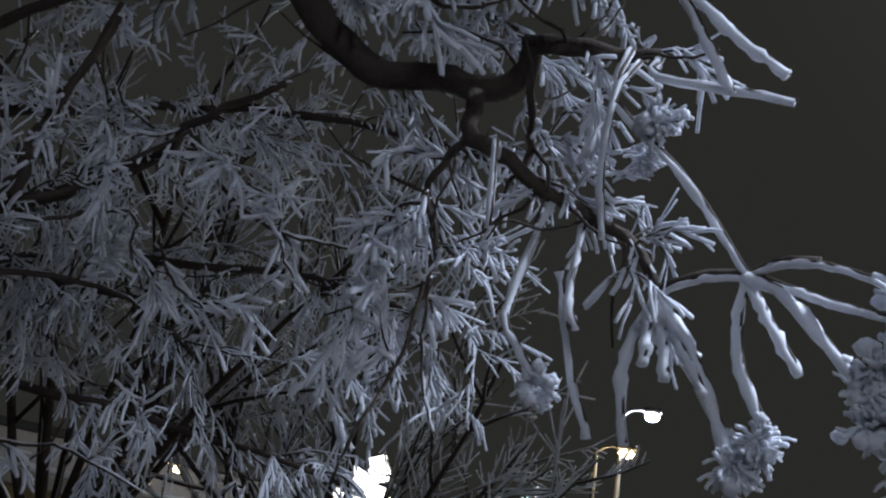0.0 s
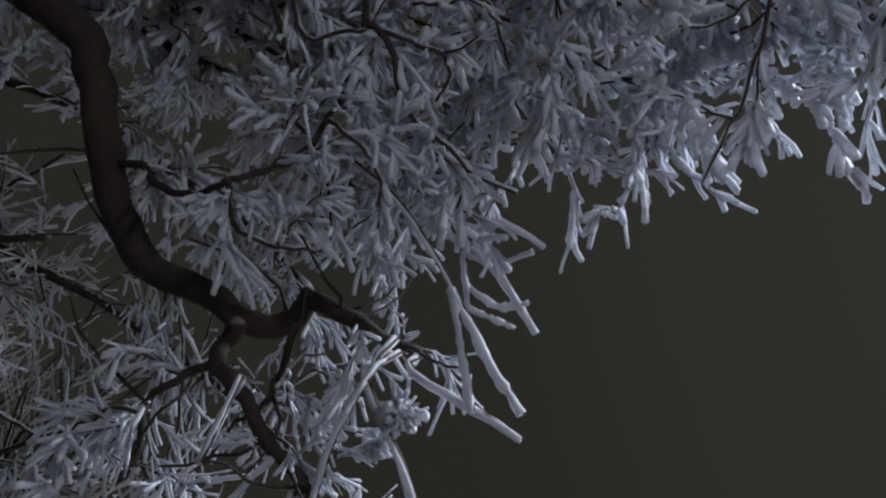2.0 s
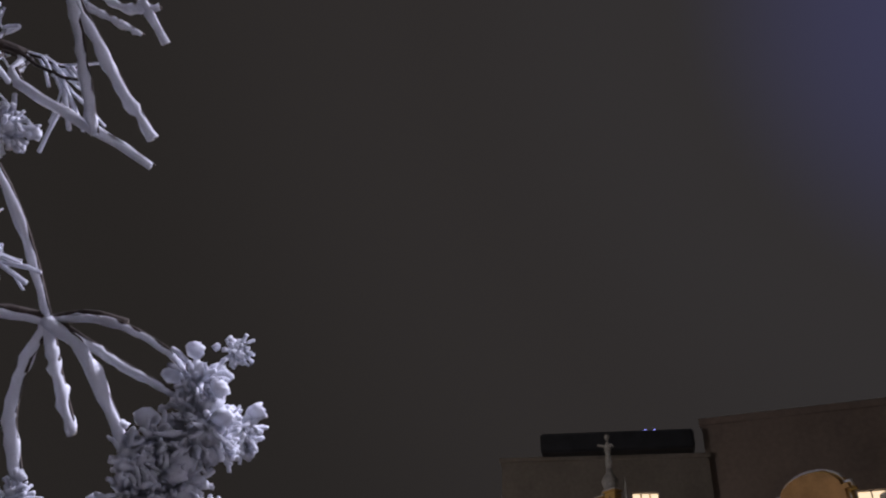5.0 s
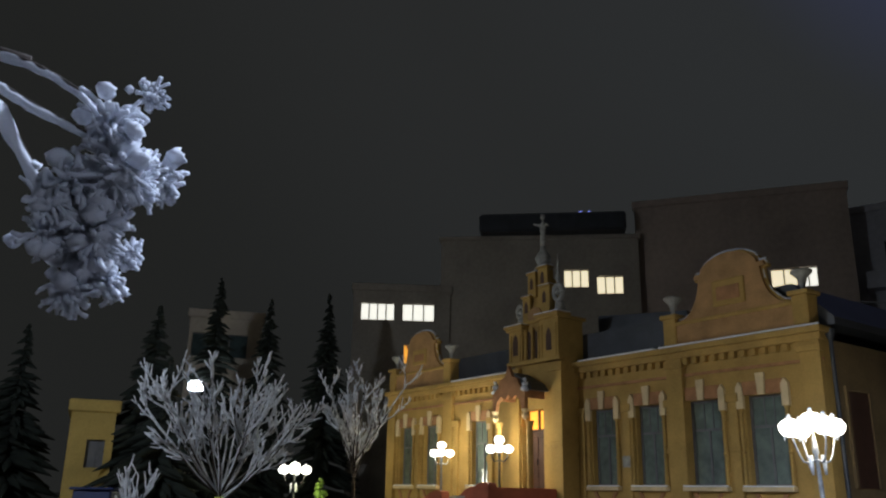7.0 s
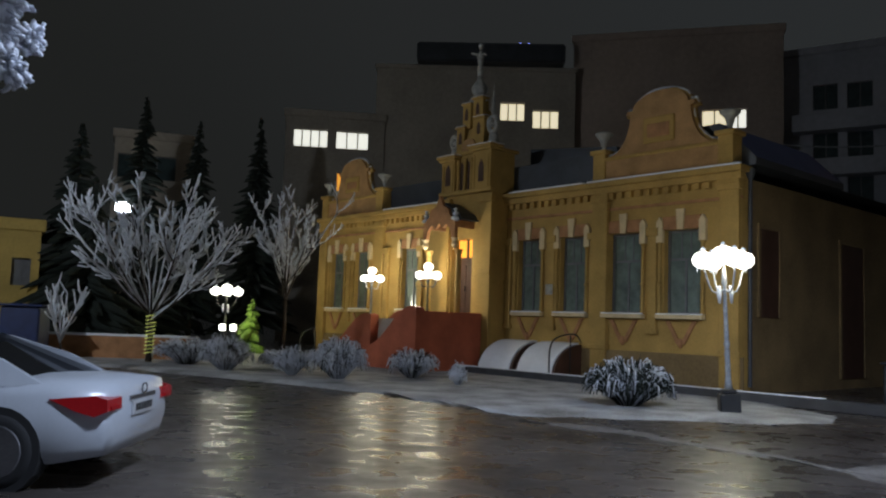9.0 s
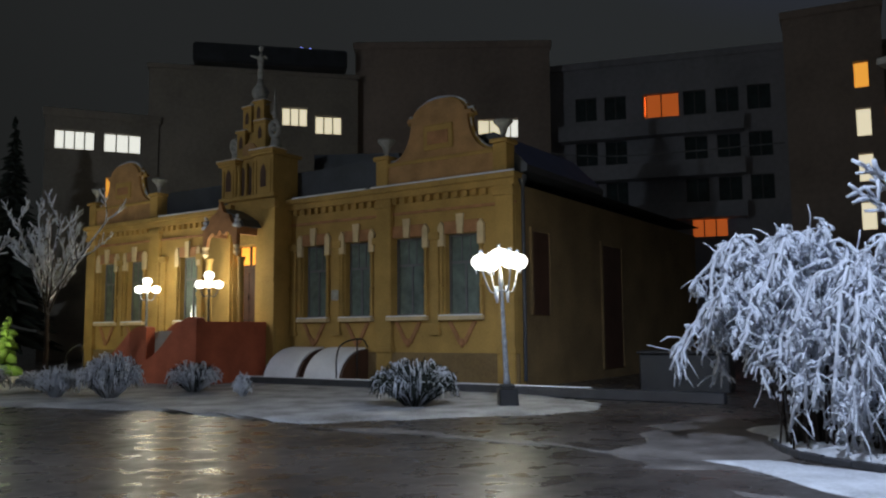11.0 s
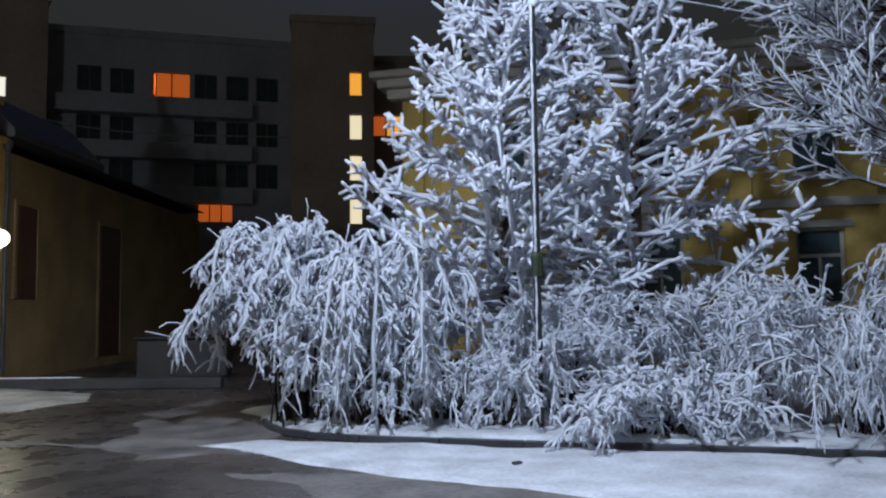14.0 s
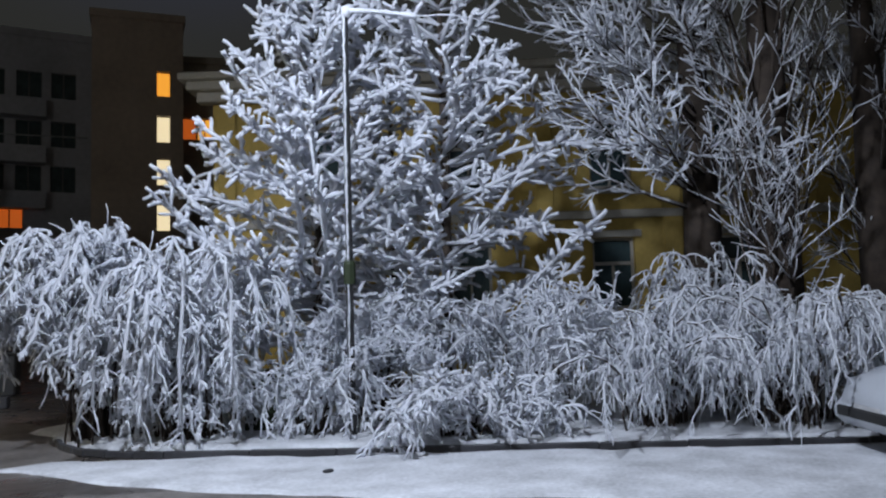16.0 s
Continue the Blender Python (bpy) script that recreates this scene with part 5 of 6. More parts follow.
    for c, s, n in (((-1.25, 1.5, 2.46), 0.07, 10), ((-1.24, 1.54, 2.37), 0.08, 12), ((-1.33, 1.5, 2.32), 0.06, 8), ((-1.30, 1.55, 2.22), 0.08, 12), ((-1.38, 1.5, 2.2), 0.06, 8), ((-1.21, 1.57, 2.33), 0.05, 8),
                    ((-1.60, 1.38, 2.16), 0.06, 8), ((-1.65, 1.35, 2.10), 0.06, 8), ((-1.90, 0.92, 2.24), 0.055, 9), ((-1.55, 1.0, 2.93), 0.055, 9),
                    ((-1.34, 1.58, 2.20), 0.075, 9), ((-1.37, 1.59, 2.09), 0.06, 8), ((-1.30, 1.64, 2.12), 0.045, 7), ((-1.22, 1.66, 2.39), 0.06, 9), ((-1.29, 1.69, 2.20), 0.035, 6), ((-1.36, 1.48, 2.27), 0.06, 8), ((-1.21, 1.59, 2.58), 0.035, 6),
                    ((-0.58, 0.65, 3.69), 0.07, 8), ((-0.13, 1.49, 3.71), 0.06, 8), ((-1.74, 0.96, 3.86), 0.06, 7), ((-1.77, 1.10, 2.97), 0.05, 7)):
        clump(c, s, n)
    limbs.make("trunk", BARK, tree, "dark bark trunk and limbs")
    tagged(bark.make("twig", BARK, tree), kind="stuff")
    frost.make("frost", FROST, tree, "thick white hoar frost")


near_tree()


# ---------------------------------------------------------------- frosted trees and shrubs across the road
def fan_tree(place, height, width, label, stem=0.28, seed=1, coat=0.02, rods=7, trunk_r=0.09, rise=-0.85, group="frosted trees", level=2, kids=6, tone=FROST):
    random.seed(seed)
    t = thing("tree", pose(*place), label, "tree", group)
    bark, frost, limbs = Tubes(), Tubes(), Tubes()
    top = height * stem
    limbs.tube([Vector((0, 0, 0)), Vector((0.02, 0.01, top * 0.5)), Vector((0, 0, top))], [trunk_r * 1.2, trunk_r, trunk_r * 0.9], 8, 0.08)
    for k in range(rods):
        a = 2 * math.pi * k / rods + random.uniform(-0.3, 0.3)
        o = random.uniform(0.25, 1.0) * width
        w = Vector((math.cos(a) * o, math.sin(a) * o, (height - top) * random.uniform(0.22, 0.85)))
        branch(limbs, frost, Vector((0, 0, top * random.uniform(0.75, 1.0))), w, math.hypot(o * 0.8, (height - top) * (1.0 - 0.35 * (o / width) ** 2)), trunk_r * 0.45, level, coat, kids=kids, droop=rise, spread=0.6, wander=0.14, shrink=0.36, first=0.3)
    limbs.make("trunk", BARK, t)
    frost.make("crown", tone, t, "white frosted branches")
    return t


fan_tree((-12.95, 23.5, 0), 5.5, 3.6, "round bare tree white with frost beside the road", seed=3, coat=0.021, rods=17, level=2, kids=6, rise=-0.6)
fan_tree((-10.5, 28.4, 0), 6.2, 1.6, "slender bare frosted tree beside the building", stem=0.45, seed=5, coat=0.018, rods=12, level=2, kids=6, trunk_r=0.08)
fan_tree((-13.3, 19.6, 0), 2.4, 0.8, "small young frosted tree", stem=0.35, seed=8, coat=0.02, rods=6, level=1, kids=6, trunk_r=0.03)

random.seed(17)
t = Tubes()
t.tube([Vector((0.15 * math.cos(k * 0.9), 0.15 * math.sin(k * 0.9), 0.25 + 0.016 * k)) for k in range(80)], [0.007] * 80, 4, 0.5)
garland = tagged(t.make("light_garland", glow("lit_yellow_garland", (0.8, 0.85, 0.2), 0.5)), "string of small yellow lights wound round a frosted trunk", "lights")
garland.location = (-12.95, 23.5, 0)


def spruce_like(place, height, width, label, seed, bare=1.0, coat=0.029, tiers=46, upturn=0.22):
    """A snow-laden tree with a straight stem and rising boughs with stubby frosted fingers."""
    random.seed(seed)
    t = thing("tree", pose(*place), label, "tree", "frosted trees")
    limbs, frost = Tubes(), Tubes()
    limbs.tube([Vector((0, 0, 0)), Vector((0.05, 0, height * 0.5)), Vector((0, 0.03, height))], [0.1, 0.07, 0.015], 8, 0.05)
    for k in range(tiers):
        u = (k + random.random()) / tiers
        z = bare + (height - bare) * u
        reach = width * (1 - u) ** 0.75 * random.uniform(0.7, 1.15) + 0.25
        for _ in range(3):
            a = random.uniform(0, 6.283)
            w = Vector((math.cos(a), math.sin(a), upturn + 0.5 * u))
            pts = curve_points(Vector((0, 0, z)), w + Vector((0, 0, random.uniform(-0.45, 0.3))), reach, 6, random.uniform(-0.5, 0.25), 0.2)
            frosted(limbs, frost, pts, 0.018, 0.008, coat, 6, 0.25)
            for j in range(int(4 + reach * 8)):
                v = random.uniform(0.25, 1.0)
                i = min(int(v * 6), 5)
                p = pts[i].lerp(pts[i + 1], v * 6 - i)
                d = ((pts[i + 1] - pts[i]).normalized() * 0.8 + rand_dir() * 0.8 + Vector((0, 0, 0.12))).normalized()
                q = curve_points(p, d, random.uniform(0.10, 0.36) * (1.1 - 0.4 * u), 3, 0.1, 0.2)
                frosted(None, frost, q, 0.007, 0.004, coat * random.uniform(0.7, 1.1), 5, 0.28)
                if random.random() < 0.5:
                    d2 = (d + rand_dir() * 0.8).normalized()
                    frosted(None, frost, curve_points(q[1], d2, random.uniform(0.08, 0.2), 2, 0.1, 0.2), 0.006, 0.004, coat * 0.85, 5, 0.28)
    limbs.make("trunk", BARK, t)
    frost.make("crown", FROST, t, "heavy white frost on every bough")
    return t


def azp(az, dist):
    return (dist * math.sin(math.radians(az)), dist * math.cos(math.radians(az)), 0)


spruce_like(azp(43.2, 12.9), 6.7, 3.05, "tall tree laden with white frost behind the pole", 21, bare=1.2)
spruce_like(azp(52.2, 13.2), 8.8, 2.8, "tall frosted tree with snow-heavy boughs", 22, bare=1.0)
spruce_like(azp(48.5, 15.0), 6.6, 1.6, "frosted tree set back among the others", 23, bare=0.8, tiers=22)


def weeping(place, height, width, label, seed, stems=46, coat=0.016, lean=(0, 0), thin=0.55, kids=5, level=1, cat="bush", group="frosted bushes", hang=1.4, low=(0.2, 0.6), side=1.0, fill=0):
    """A shrub whose frosted stems rise, arch over and hang, with short crooked side shoots."""
    random.seed(seed)
    t = thing("bush", pose(*place), label, cat, group)
    limbs, frost = Tubes(), Tubes()
    for k in range(stems):
        a = random.uniform(0, 6.283)
        out = width * random.uniform(0.15, 1.0) ** 0.7
        h = height * random.uniform(0.6, 1.0) * (1 - 0.14 * (out / width) ** 2)
        b = Vector((random.gauss(0, 0.16) * width, random.gauss(0, 0.16) * width, 0))
        d = Vector((math.cos(a) + lean[0], math.sin(a) + lean[1], 0))
        pts = spline([b, b + d * out * 0.3 + Vector((0, 0, h * 0.75)), b + d * out * 0.7 + Vector((0, 0, h)), b + d * out * 0.97 + Vector((0, 0, h * 0.86)), b + d * out * 1.1 + Vector((0, 0, h * random.uniform(*low)))], 10)
        pts = [pts[0]] + [p + rand_dir() * 0.06 for p in pts[1:]]
        limbs.tube(pts[:3], [0.016, 0.015, 0.014], 5)
        frosted(limbs, frost, pts[2:], 0.014, 0.006, coat, 6, 0.28)
        for j in range(kids * 3):
            u = random.uniform(0.1, 1.0)
            i = min(int(u * 10), 9)
            p = pts[i].lerp(pts[i + 1], u * 10 - i)
            w = (pts[i + 1] - pts[i]).normalized() * 0.6 + rand_dir() * side
            branch(limbs, frost, p, w, thin * random.uniform(0.35, 1.2), 0.006, level, coat * random.uniform(0.65, 1.0), kids=4, droop=hang, spread=0.9, wander=0.25, shrink=0.5)
        for j in range(fill):
            u = random.uniform(0.15, 1.0)
            i = min(int(u * 10), 9)
            p = pts[i].lerp(pts[i + 1], u * 10 - i)
            frosted(None, frost, curve_points(p, rand_dir() + Vector((0, 0, -0.7)), random.uniform(0.2, 0.5), 3, 0.8, 0.3), 0.004, 0.003, coat * 0.45, 4, 0.3)
    limbs.make("stem", BARK, t)
    frost.make("frost", FROST, t, "white frost on arching stems")
    return t


weeping(kerb_point(-4.95, 11.0), 3.05, 1.3, "large weeping bush bowed under white frost", 31, stems=84, coat=0.020, lean=(-0.589 * 0.26, 0.808 * 0.26), thin=0.27, kids=6, low=(0.48, 0.84), hang=1.6, side=1.1, fill=24)
weeping(kerb_point(-3.7, 10.6), 2.7, 1.25, "drooping frosted bush beside the large one", 32, stems=66, coat=0.019, thin=0.27, kids=6, low=(0.12, 0.65), hang=1.6, side=1.1, fill=22)
weeping(kerb_point(-3.75, 10.75), 1.15, 0.95, "low frosted twigs at the foot of the large bush", 47, stems=34, coat=0.012, thin=0.3, hang=1.0, low=(0.05, 0.4))
weeping(kerb_point(-2.1, 10.7), 1.1, 0.8, "low frosted twigs at the foot of the drooping bush", 48, stems=26, coat=0.012, thin=0.28, hang=1.0, low=(0.05, 0.4))
weeping(kerb_point(2.4, 10.9), 1.7, 1.6, "dense drooping frosted shrub behind the kerb", 33, stems=63, coat=0.0085, thin=0.38, hang=2.0, kids=3, fill=14)
weeping(kerb_point(4.1, 10.8), 2.0, 1.7, "dense drooping frosted shrub near the parked car", 34, stems=72, coat=0.0085, thin=0.38, hang=2.0, kids=3, fill=14)
weeping(kerb_point(5.9, 11.0), 1.9, 1.6, "dense drooping frosted shrub beside the car", 35, stems=57, coat=0.0085, thin=0.38, hang=2.0, kids=3, fill=14)
weeping(kerb_point(3.6, 12.3), 2.6, 1.3, "arching frosted bush behind the shrubs", 36, stems=26, coat=0.014, thin=0.5)
weeping(kerb_point(-0.1, 10.3), 0.85, 1.25, "low broken frosted shrub at the kerb", 37, stems=34, coat=0.016, thin=0.35, hang=0.8)
weeping(kerb_point(1.0, 12.0), 2.1, 1.5, "frosted thicket under the tall trees", 38, stems=40, coat=0.014, thin=0.42, hang=0.2, low=(0.5, 0.9), side=1.3, kids=4, fill=22)
weeping(kerb_point(-1.5, 11.8), 2.0, 1.4, "frosted thicket behind the pole", 39, stems=36, coat=0.014, thin=0.42, hang=0.2, low=(0.5, 0.9), side=1.3, kids=4, fill=22)
weeping(kerb_point(7.8, 11.6), 2.2, 1.7, "frosted shrub beyond the parked car", 40, stems=30, coat=0.010, thin=0.45, hang=2.0, kids=4)


def vertical_tree(place, height, width, label, seed, stems=26, coat=0.0085, steep=(1.2, 2.6), lean=(0, 0), low=0.8, kids=7):
    """A dark broad trunk among many upright stems with fine frosted side shoots."""
    random.seed(seed)
    t = thing("tree", pose(*place), label, "tree", "frosted trees")
    limbs, frost = Tubes(), Tubes()
    limbs.tube([Vector((0, 0, 0)), Vector((0.05, 0, height * 0.35)), Vector((0.1, 0.05, height * 0.7)), Vector((0.05, 0.1, height))], [0.34, 0.30, 0.22, 0.1], 12, 0.12)
    for k in range(stems):
        a = random.uniform(0, 6.283)
        z = random.uniform(low, height * 0.7)
        w = Vector((math.cos(a) * 0.7 + lean[0], math.sin(a) * 0.7 + lean[1], random.uniform(*steep)))
        branch(limbs, frost, Vector((math.cos(a) * 0.22, math.sin(a) * 0.22, z)), w, width * random.uniform(0.8, 1.4), 0.028, 2, coat, kids=kids, droop=-0.3, spread=0.62, wander=0.15, shrink=0.42, first=0.15)
    limbs.make("trunk", BARK, t, "broad dark trunk and upright stems")
    frost.make("crown", FROST, t, "frosted shoots")
    return t


vertical_tree(azp(74.2, 13.6), 9.5, 2.4, "broad dark tree with many upright frosted shoots", 51, stems=34, coat=0.006, steep=(1.4, 3.2), kids=6)
vertical_tree(azp(69.5, 14.6), 9.0, 2.3, "frosted tree leaning over the yellow house", 52, stems=34, coat=0.015, steep=(-0.2, 1.0), lean=(-0.30, 0.42), low=3.2)
vertical_tree(azp(80.0, 15.4), 8.5, 1.8, "dark frosted tree beyond the shrubs", 53, stems=16, coat=0.007)

fan_tree(azp(-93, 8.6), 6.6, 3.0, "bare frosted tree standing behind the near one", stem=0.25, seed=101, coat=0.0085, rods=15, level=2, kids=9, trunk_r=0.1, rise=-0.3)
fan_tree(azp(-76, 9.8), 5.8, 2.8, "bare frosted tree near the snowy house", stem=0.22, seed=102, coat=0.009, rods=15, level=2, kids=9, trunk_r=0.09, rise=-0.2)

# pole with a wire
pole = thing("lamp_pole", pose(*azp(45.5, 10.6)), "thin dark metal pole furred with frost", "pole")
part("shaft", lathe(bmesh.new(), [(0.05, 0), (0.045, 2.2), (0.04, 5.5), (0.03, 5.62)], 8), IRON, pole)
part("collar", lathe(bmesh.new(), [(0.075, 2.0), (0.08, 2.25), (0.06, 2.3)], 8), DARKGREEN, pole, "green painted collar")
t = Tubes()
random.seed(61)
t.tube([Vector((-0.035, -0.01, 0.3 + 0.066 * k)) for k in range(80)], [0.017] * 80, 6, 0.55)
t.tube([Vector((0, 0, 5.5)), Vector((0.02, 0, 5.6)), Vector((0.08, -0.03, 5.66))], [0.05, 0.085, 0.05], 6, 0.3)
t.make("frost", FROST, pole, "frost along one side of the pole")
t = Tubes()
p0 = Vector(azp(45.5, 10.6)) + Vector((0, 0, 5.60))
t.tube(spline([p0, p0 + ALONG * 0.5 + Vector((0, 0, -0.04)), p0 + ALONG * 0.95 + Vector((0, 0, -0.12))], 12), [0.034] * 13, 6, 0.4)
t.tube(spline([p0 + ALONG * 0.9 + Vector((0, 0, -0.11)), p0 + ALONG * 1.8 + Vector((0, 0, -0.2)), p0 + ALONG * 4.5 + ACROSS * 2 + Vector((0, 0, -0.3))], 16), [0.009] * 17, 5, 0.3)
tagged(t.make("overhead_wire", FROST), "frost-thick overhead wire running from the pole", "cable")
t = Tubes()
t.tube(curve_points(Vector((0, 0, 0)), Vector((-0.2, 0, 1)), 3.2, 6, 0, 0.02), [0.022] * 7, 6, 0.2)
slim = tagged(t.make("stake", FROST), "slim pale frosted stake leaning beside the pole", "stake")
slim.location = azp(45.0, 11.6)
slim.location.z = 1.0


# ---------------------------------------------------------------- low shrubs on the far verge
def tuft(place, height, width, label, seed, blades=220, dark=0.4):
    random.seed(seed)
    b = thing("shrub", pose(*place), label, "shrub", "verge shrubs")
    limbs, frost = Tubes(), Tubes()
    for k in range(int(blades * 2.2)):
        a, o = random.uniform(0, 6.283), random.uniform(0.1, 1) ** 0.6
        d = Vector((math.cos(a) * o, math.sin(a) * o, 0))
        h = height * random.uniform(0.55, 1.05) * (1 - 0.35 * o * o)
        q = spline([d * 0.2 * width, d * 0.7 * width + Vector((0, 0, h * 0.8)), d * 0.95 * width + Vector((0, 0, h)), d * 1.05 * width + Vector((0, 0, h * random.uniform(0.35, 1.1)))], 5)
        if random.random() < dark:
            limbs.tube(q, [0.008, 0.008, 0.007, 0.007, 0.006, 0.004], 4)
        else:
            frosted(None, frost, [q[0]] + [p + rand_dir() * 0.045 for p in q[1:]], 0.006, 0.004, 0.009, 4, 0.3)
    limbs.make("stem", NEEDLE, b)
    frost.make("frost", FROST, b)
    return b


tuft((1.0, 16.9, 0.05), 0.95, 0.9, "round dark shrub dusted with frost beside the lamp", 71, 520, 0.78)
tuft((-6.0, 20.3, 0.05), 1.05, 0.75, "frosted shrub on the verge", 72, 260, 0.25)
tuft((-7.4, 20.8, 0.05), 0.75, 0.5, "small frosted shrub on the verge", 73, 160, 0.25)
tuft((-9.6, 21.6, 0.05), 0.95, 0.75, "frosted shrub beside the road", 74, 260, 0.3)
tuft((-8.3, 23.0, 0.05), 0.6, 0.9, "low spreading frosted shrub", 75, 200, 0.3)
tuft((-4.4, 22.0, 0.05), 0.8, 0.7, "reddish frosted shrub before the stair", 76, 200, 0.4)
tuft((-2.9, 20.2, 0.05), 0.55, 0.25, "small frosted plant on the verge", 77, 60, 0.2)
tuft((-11.6, 23.3, 0.05), 0.8, 1.0, "frosted shrub under the round tree", 78, 220, 0.4)


# ---------------------------------------------------------------- dark conifers and far things on the road's left
def conifer(place, height, width, seed, label="dark spruce against the night sky", mat=NEEDLE):
    random.seed(seed)
    b = thing("tree", pose(*place), label, "tree", "dark spruces")
    trunk, t = Tubes(), Tubes()
    trunk.tube([Vector((0, 0, 0)), Vector((0, 0, height))], [0.16, 0.02], 7)
    for k in range(int(height * 26)):
        u = random.random() ** 0.8
        z = height * (0.08 + 0.92 * u)
        a = random.uniform(0, 6.283)
        w = width * (1 - u) * random.uniform(0.6, 1.15) + 0.1
        d = Vector((math.cos(a), math.sin(a), 0))
        t.tube([Vector((0, 0, z)), d * w * 0.5 + Vector((0, 0, z - w * 0.12)), d * w + Vector((0, 0, z - w * 0.32))], [0.16 * (1 - u) + 0.05, 0.2 * (1 - u) + 0.06, 0.02], 5, 0.3)
    trunk.make("trunk", BARK, b)
    t.make("crown", mat, b)
    return b


for k, (az, dist, h, w) in enumerate(((-41.5, 40, 8.5, 2.6), (-33.8, 38, 9.5, 2.9), (-30, 44, 12.5, 3.0), (-26.5, 46, 12.0, 2.8), (-22.5, 46, 12.5, 2.6), (-44, 42, 8, 3), (-32.8, 33, 6.5, 2.6))):
    conifer(azp(az, dist), h, w, 80 + k)
conifer((-13.2, 32.0, 0), 2.2, 0.9, 95, "small conifer lit green by a lamp", GREENLEAF)
g = thing("garden_light", pose(-13.6, 30.6, 0), "low pair of small lit garden lights", "lamp")
part("post", boxes((-0.03, -0.03, 0, 0.03, 0.03, 0.95)), IRON, g)
part("bulb", boxes((-0.33, -0.1, 0.95, -0.12, 0.1, 1.2), (0.12, -0.1, 0.95, 0.33, 0.1, 1.2), bevel=0.04), BULB, g)
part("crossbar", boxes((-0.3, -0.02, 0.9, 0.3, 0.02, 0.948)), IRON, g)
lamp("garden_glow", (-13.0, 30.9, 1.5), 35, (0.95, 1.0, 0.35), 0.2)
blk = block(-37.0, 37, 1.7, 8, up(0, 0, 4.7, 37), YELLOW, "pale ochre house behind the spruces", [(0.2, 3.0, 0.7, 1.1, FRAME, 2)])
tw = block(-29.4, 50, 4.2, 6, up(0, 0, 11.2, 50), CONCRETE, "grey glazed tower top behind the trees", [(-0.3, 9.9, 3.2, 1.4, GLASS, 3)])
dist_lamp = thing("flood_lamp", pose(*azp(-31.0, 42)), "bright flood lamp behind the frosted tree", "lamp")
part("mast", boxes((-0.05, -0.05, 0, 0.05, 0.05, 6.3)), IRON, dist_lamp)
part("head", boxes((-0.35, -0.2, 6.302, 0.35, 0.2, 6.75), bevel=0.08), COOLBULB, dist_lamp)
fence = thing("fence", pose(-19, 23.5, 0, 0, 0, 14), "low dark fence with snow along its top", "fence")
part("panel", boxes((-9, -0.06, 0, 7, 0.06, 0.75)), BRICK, fence)
part("cap_snow", boxes((-9, -0.09, 0.752, 7, 0.09, 0.83), bevel=0.02), SNOW, fence)
kiosk = thing("blue_booth", pose(-16.6, 22.6, 0, 0, 0, 20), "dark blue metal booth behind the car", "booth")
part("body", boxes((-0.5, -0.6, 0, 0.6, 0.6, 1.6), bevel=0.04), BLUEBOX, kiosk)
part("roof", boxes((-0.6, -0.7, 1.602, 0.7, 0.7, 1.68), bevel=0.03), BLUEBOX, kiosk)

# what shows under the near tree: house with snowy eaves, lit panels, street lamps
hse = thing("flat_roofed_house", pose(*azp(-86, 26), 0, 0, 86), "low pale house with snow on its flat roof", "building")
part("wall", boxes((-6.5, 0, 0, 5.0, 6, 3.3)), CREAM, hse)
part("roof", boxes((-6.9, -0.5, 3.302, 5.4, 6.2, 3.75), bevel=0.05), WHITE_TRIM, hse)
part("roof_snow", boxes((-6.9, -0.48, 3.753, 5.4, 6.2, 3.95), bevel=0.06), SNOW, hse)
part("door", boxes((-2.5, -0.06, 0, -1.5, -0.003, 2.1)), WOOD, hse)
tall = thing("hall", pose(*azp(-82, 40), 0, 0, 82), "dark tall hall behind the pale house", "building")
part("wall", boxes((-12, 0, 0, 9, 10, 6.6)), CONCRETE3, tall)
part("roof", boxes((-12.2, -0.3, 6.602, 9.2, 10, 7.0), bevel=0.05), ROOF, tall)
art = thing("light_sculpture", pose(*azp(-74.8, 22), 0, 0, 74.8), "lit white angular panels on a dark post", "light")
part("post", boxes((-0.45, -0.05, 0, -0.35, 0.05, 5.2)), IRON, art)
for x, z, s, r in ((-0.25, 4.8, 0.42, 20), (0.3, 5.3, 0.34, -25), (0.25, 4.55, 0.36, 8), (0.75, 4.15, 0.42, 30), (-0.45, 4.2, 0.36, -10)):
    bm = boxes((-s * 0.8, -0.06, -s, s * 0.8, 0.06, s), bevel=0.02)
    ob = part("panel", bm, SIGNGLOW, art, "lit white panel")
    ob.matrix_basis = pose(x, 0.12, z, 0, r, 0)


def road_lamp(az, dist, height, bulb, watts, colour):
    p = thing("street_lamp", pose(*azp(az, dist), 0, 0, -az), "tall street lamp with a lit head", "lamp", "street lamps")
    part("mast", lathe(bmesh.new(), [(0.09, 0), (0.06, height - 0.6), (0.045, height - 0.15)], 8), IRON, p)
    t = Tubes()
    t.tube(spline([(0, 0, height - 0.2), (0.25, 0, height), (0.7, 0, height + 0.05)], 8), [0.03] * 9, 5)
    t.make("arm", IRON, p)
    part("head", boxes((0.5, -0.13, height - 0.03, 1.0, 0.13, height + 0.1), bevel=0.03), IRON, p)
    part("bulb", lathe(bmesh.new(), [(0.05, height - 0.22), (0.15, height - 0.18), (0.19, height - 0.1), (0.14, height - 0.035)], 12, 0.75, 0), bulb, p, "lit bulb", smooth=True)
    q = p.matrix_basis @ Vector((0.75, 0, height - 0.45))
    lamp("street_lamp_light", q, watts, colour, 0.15)


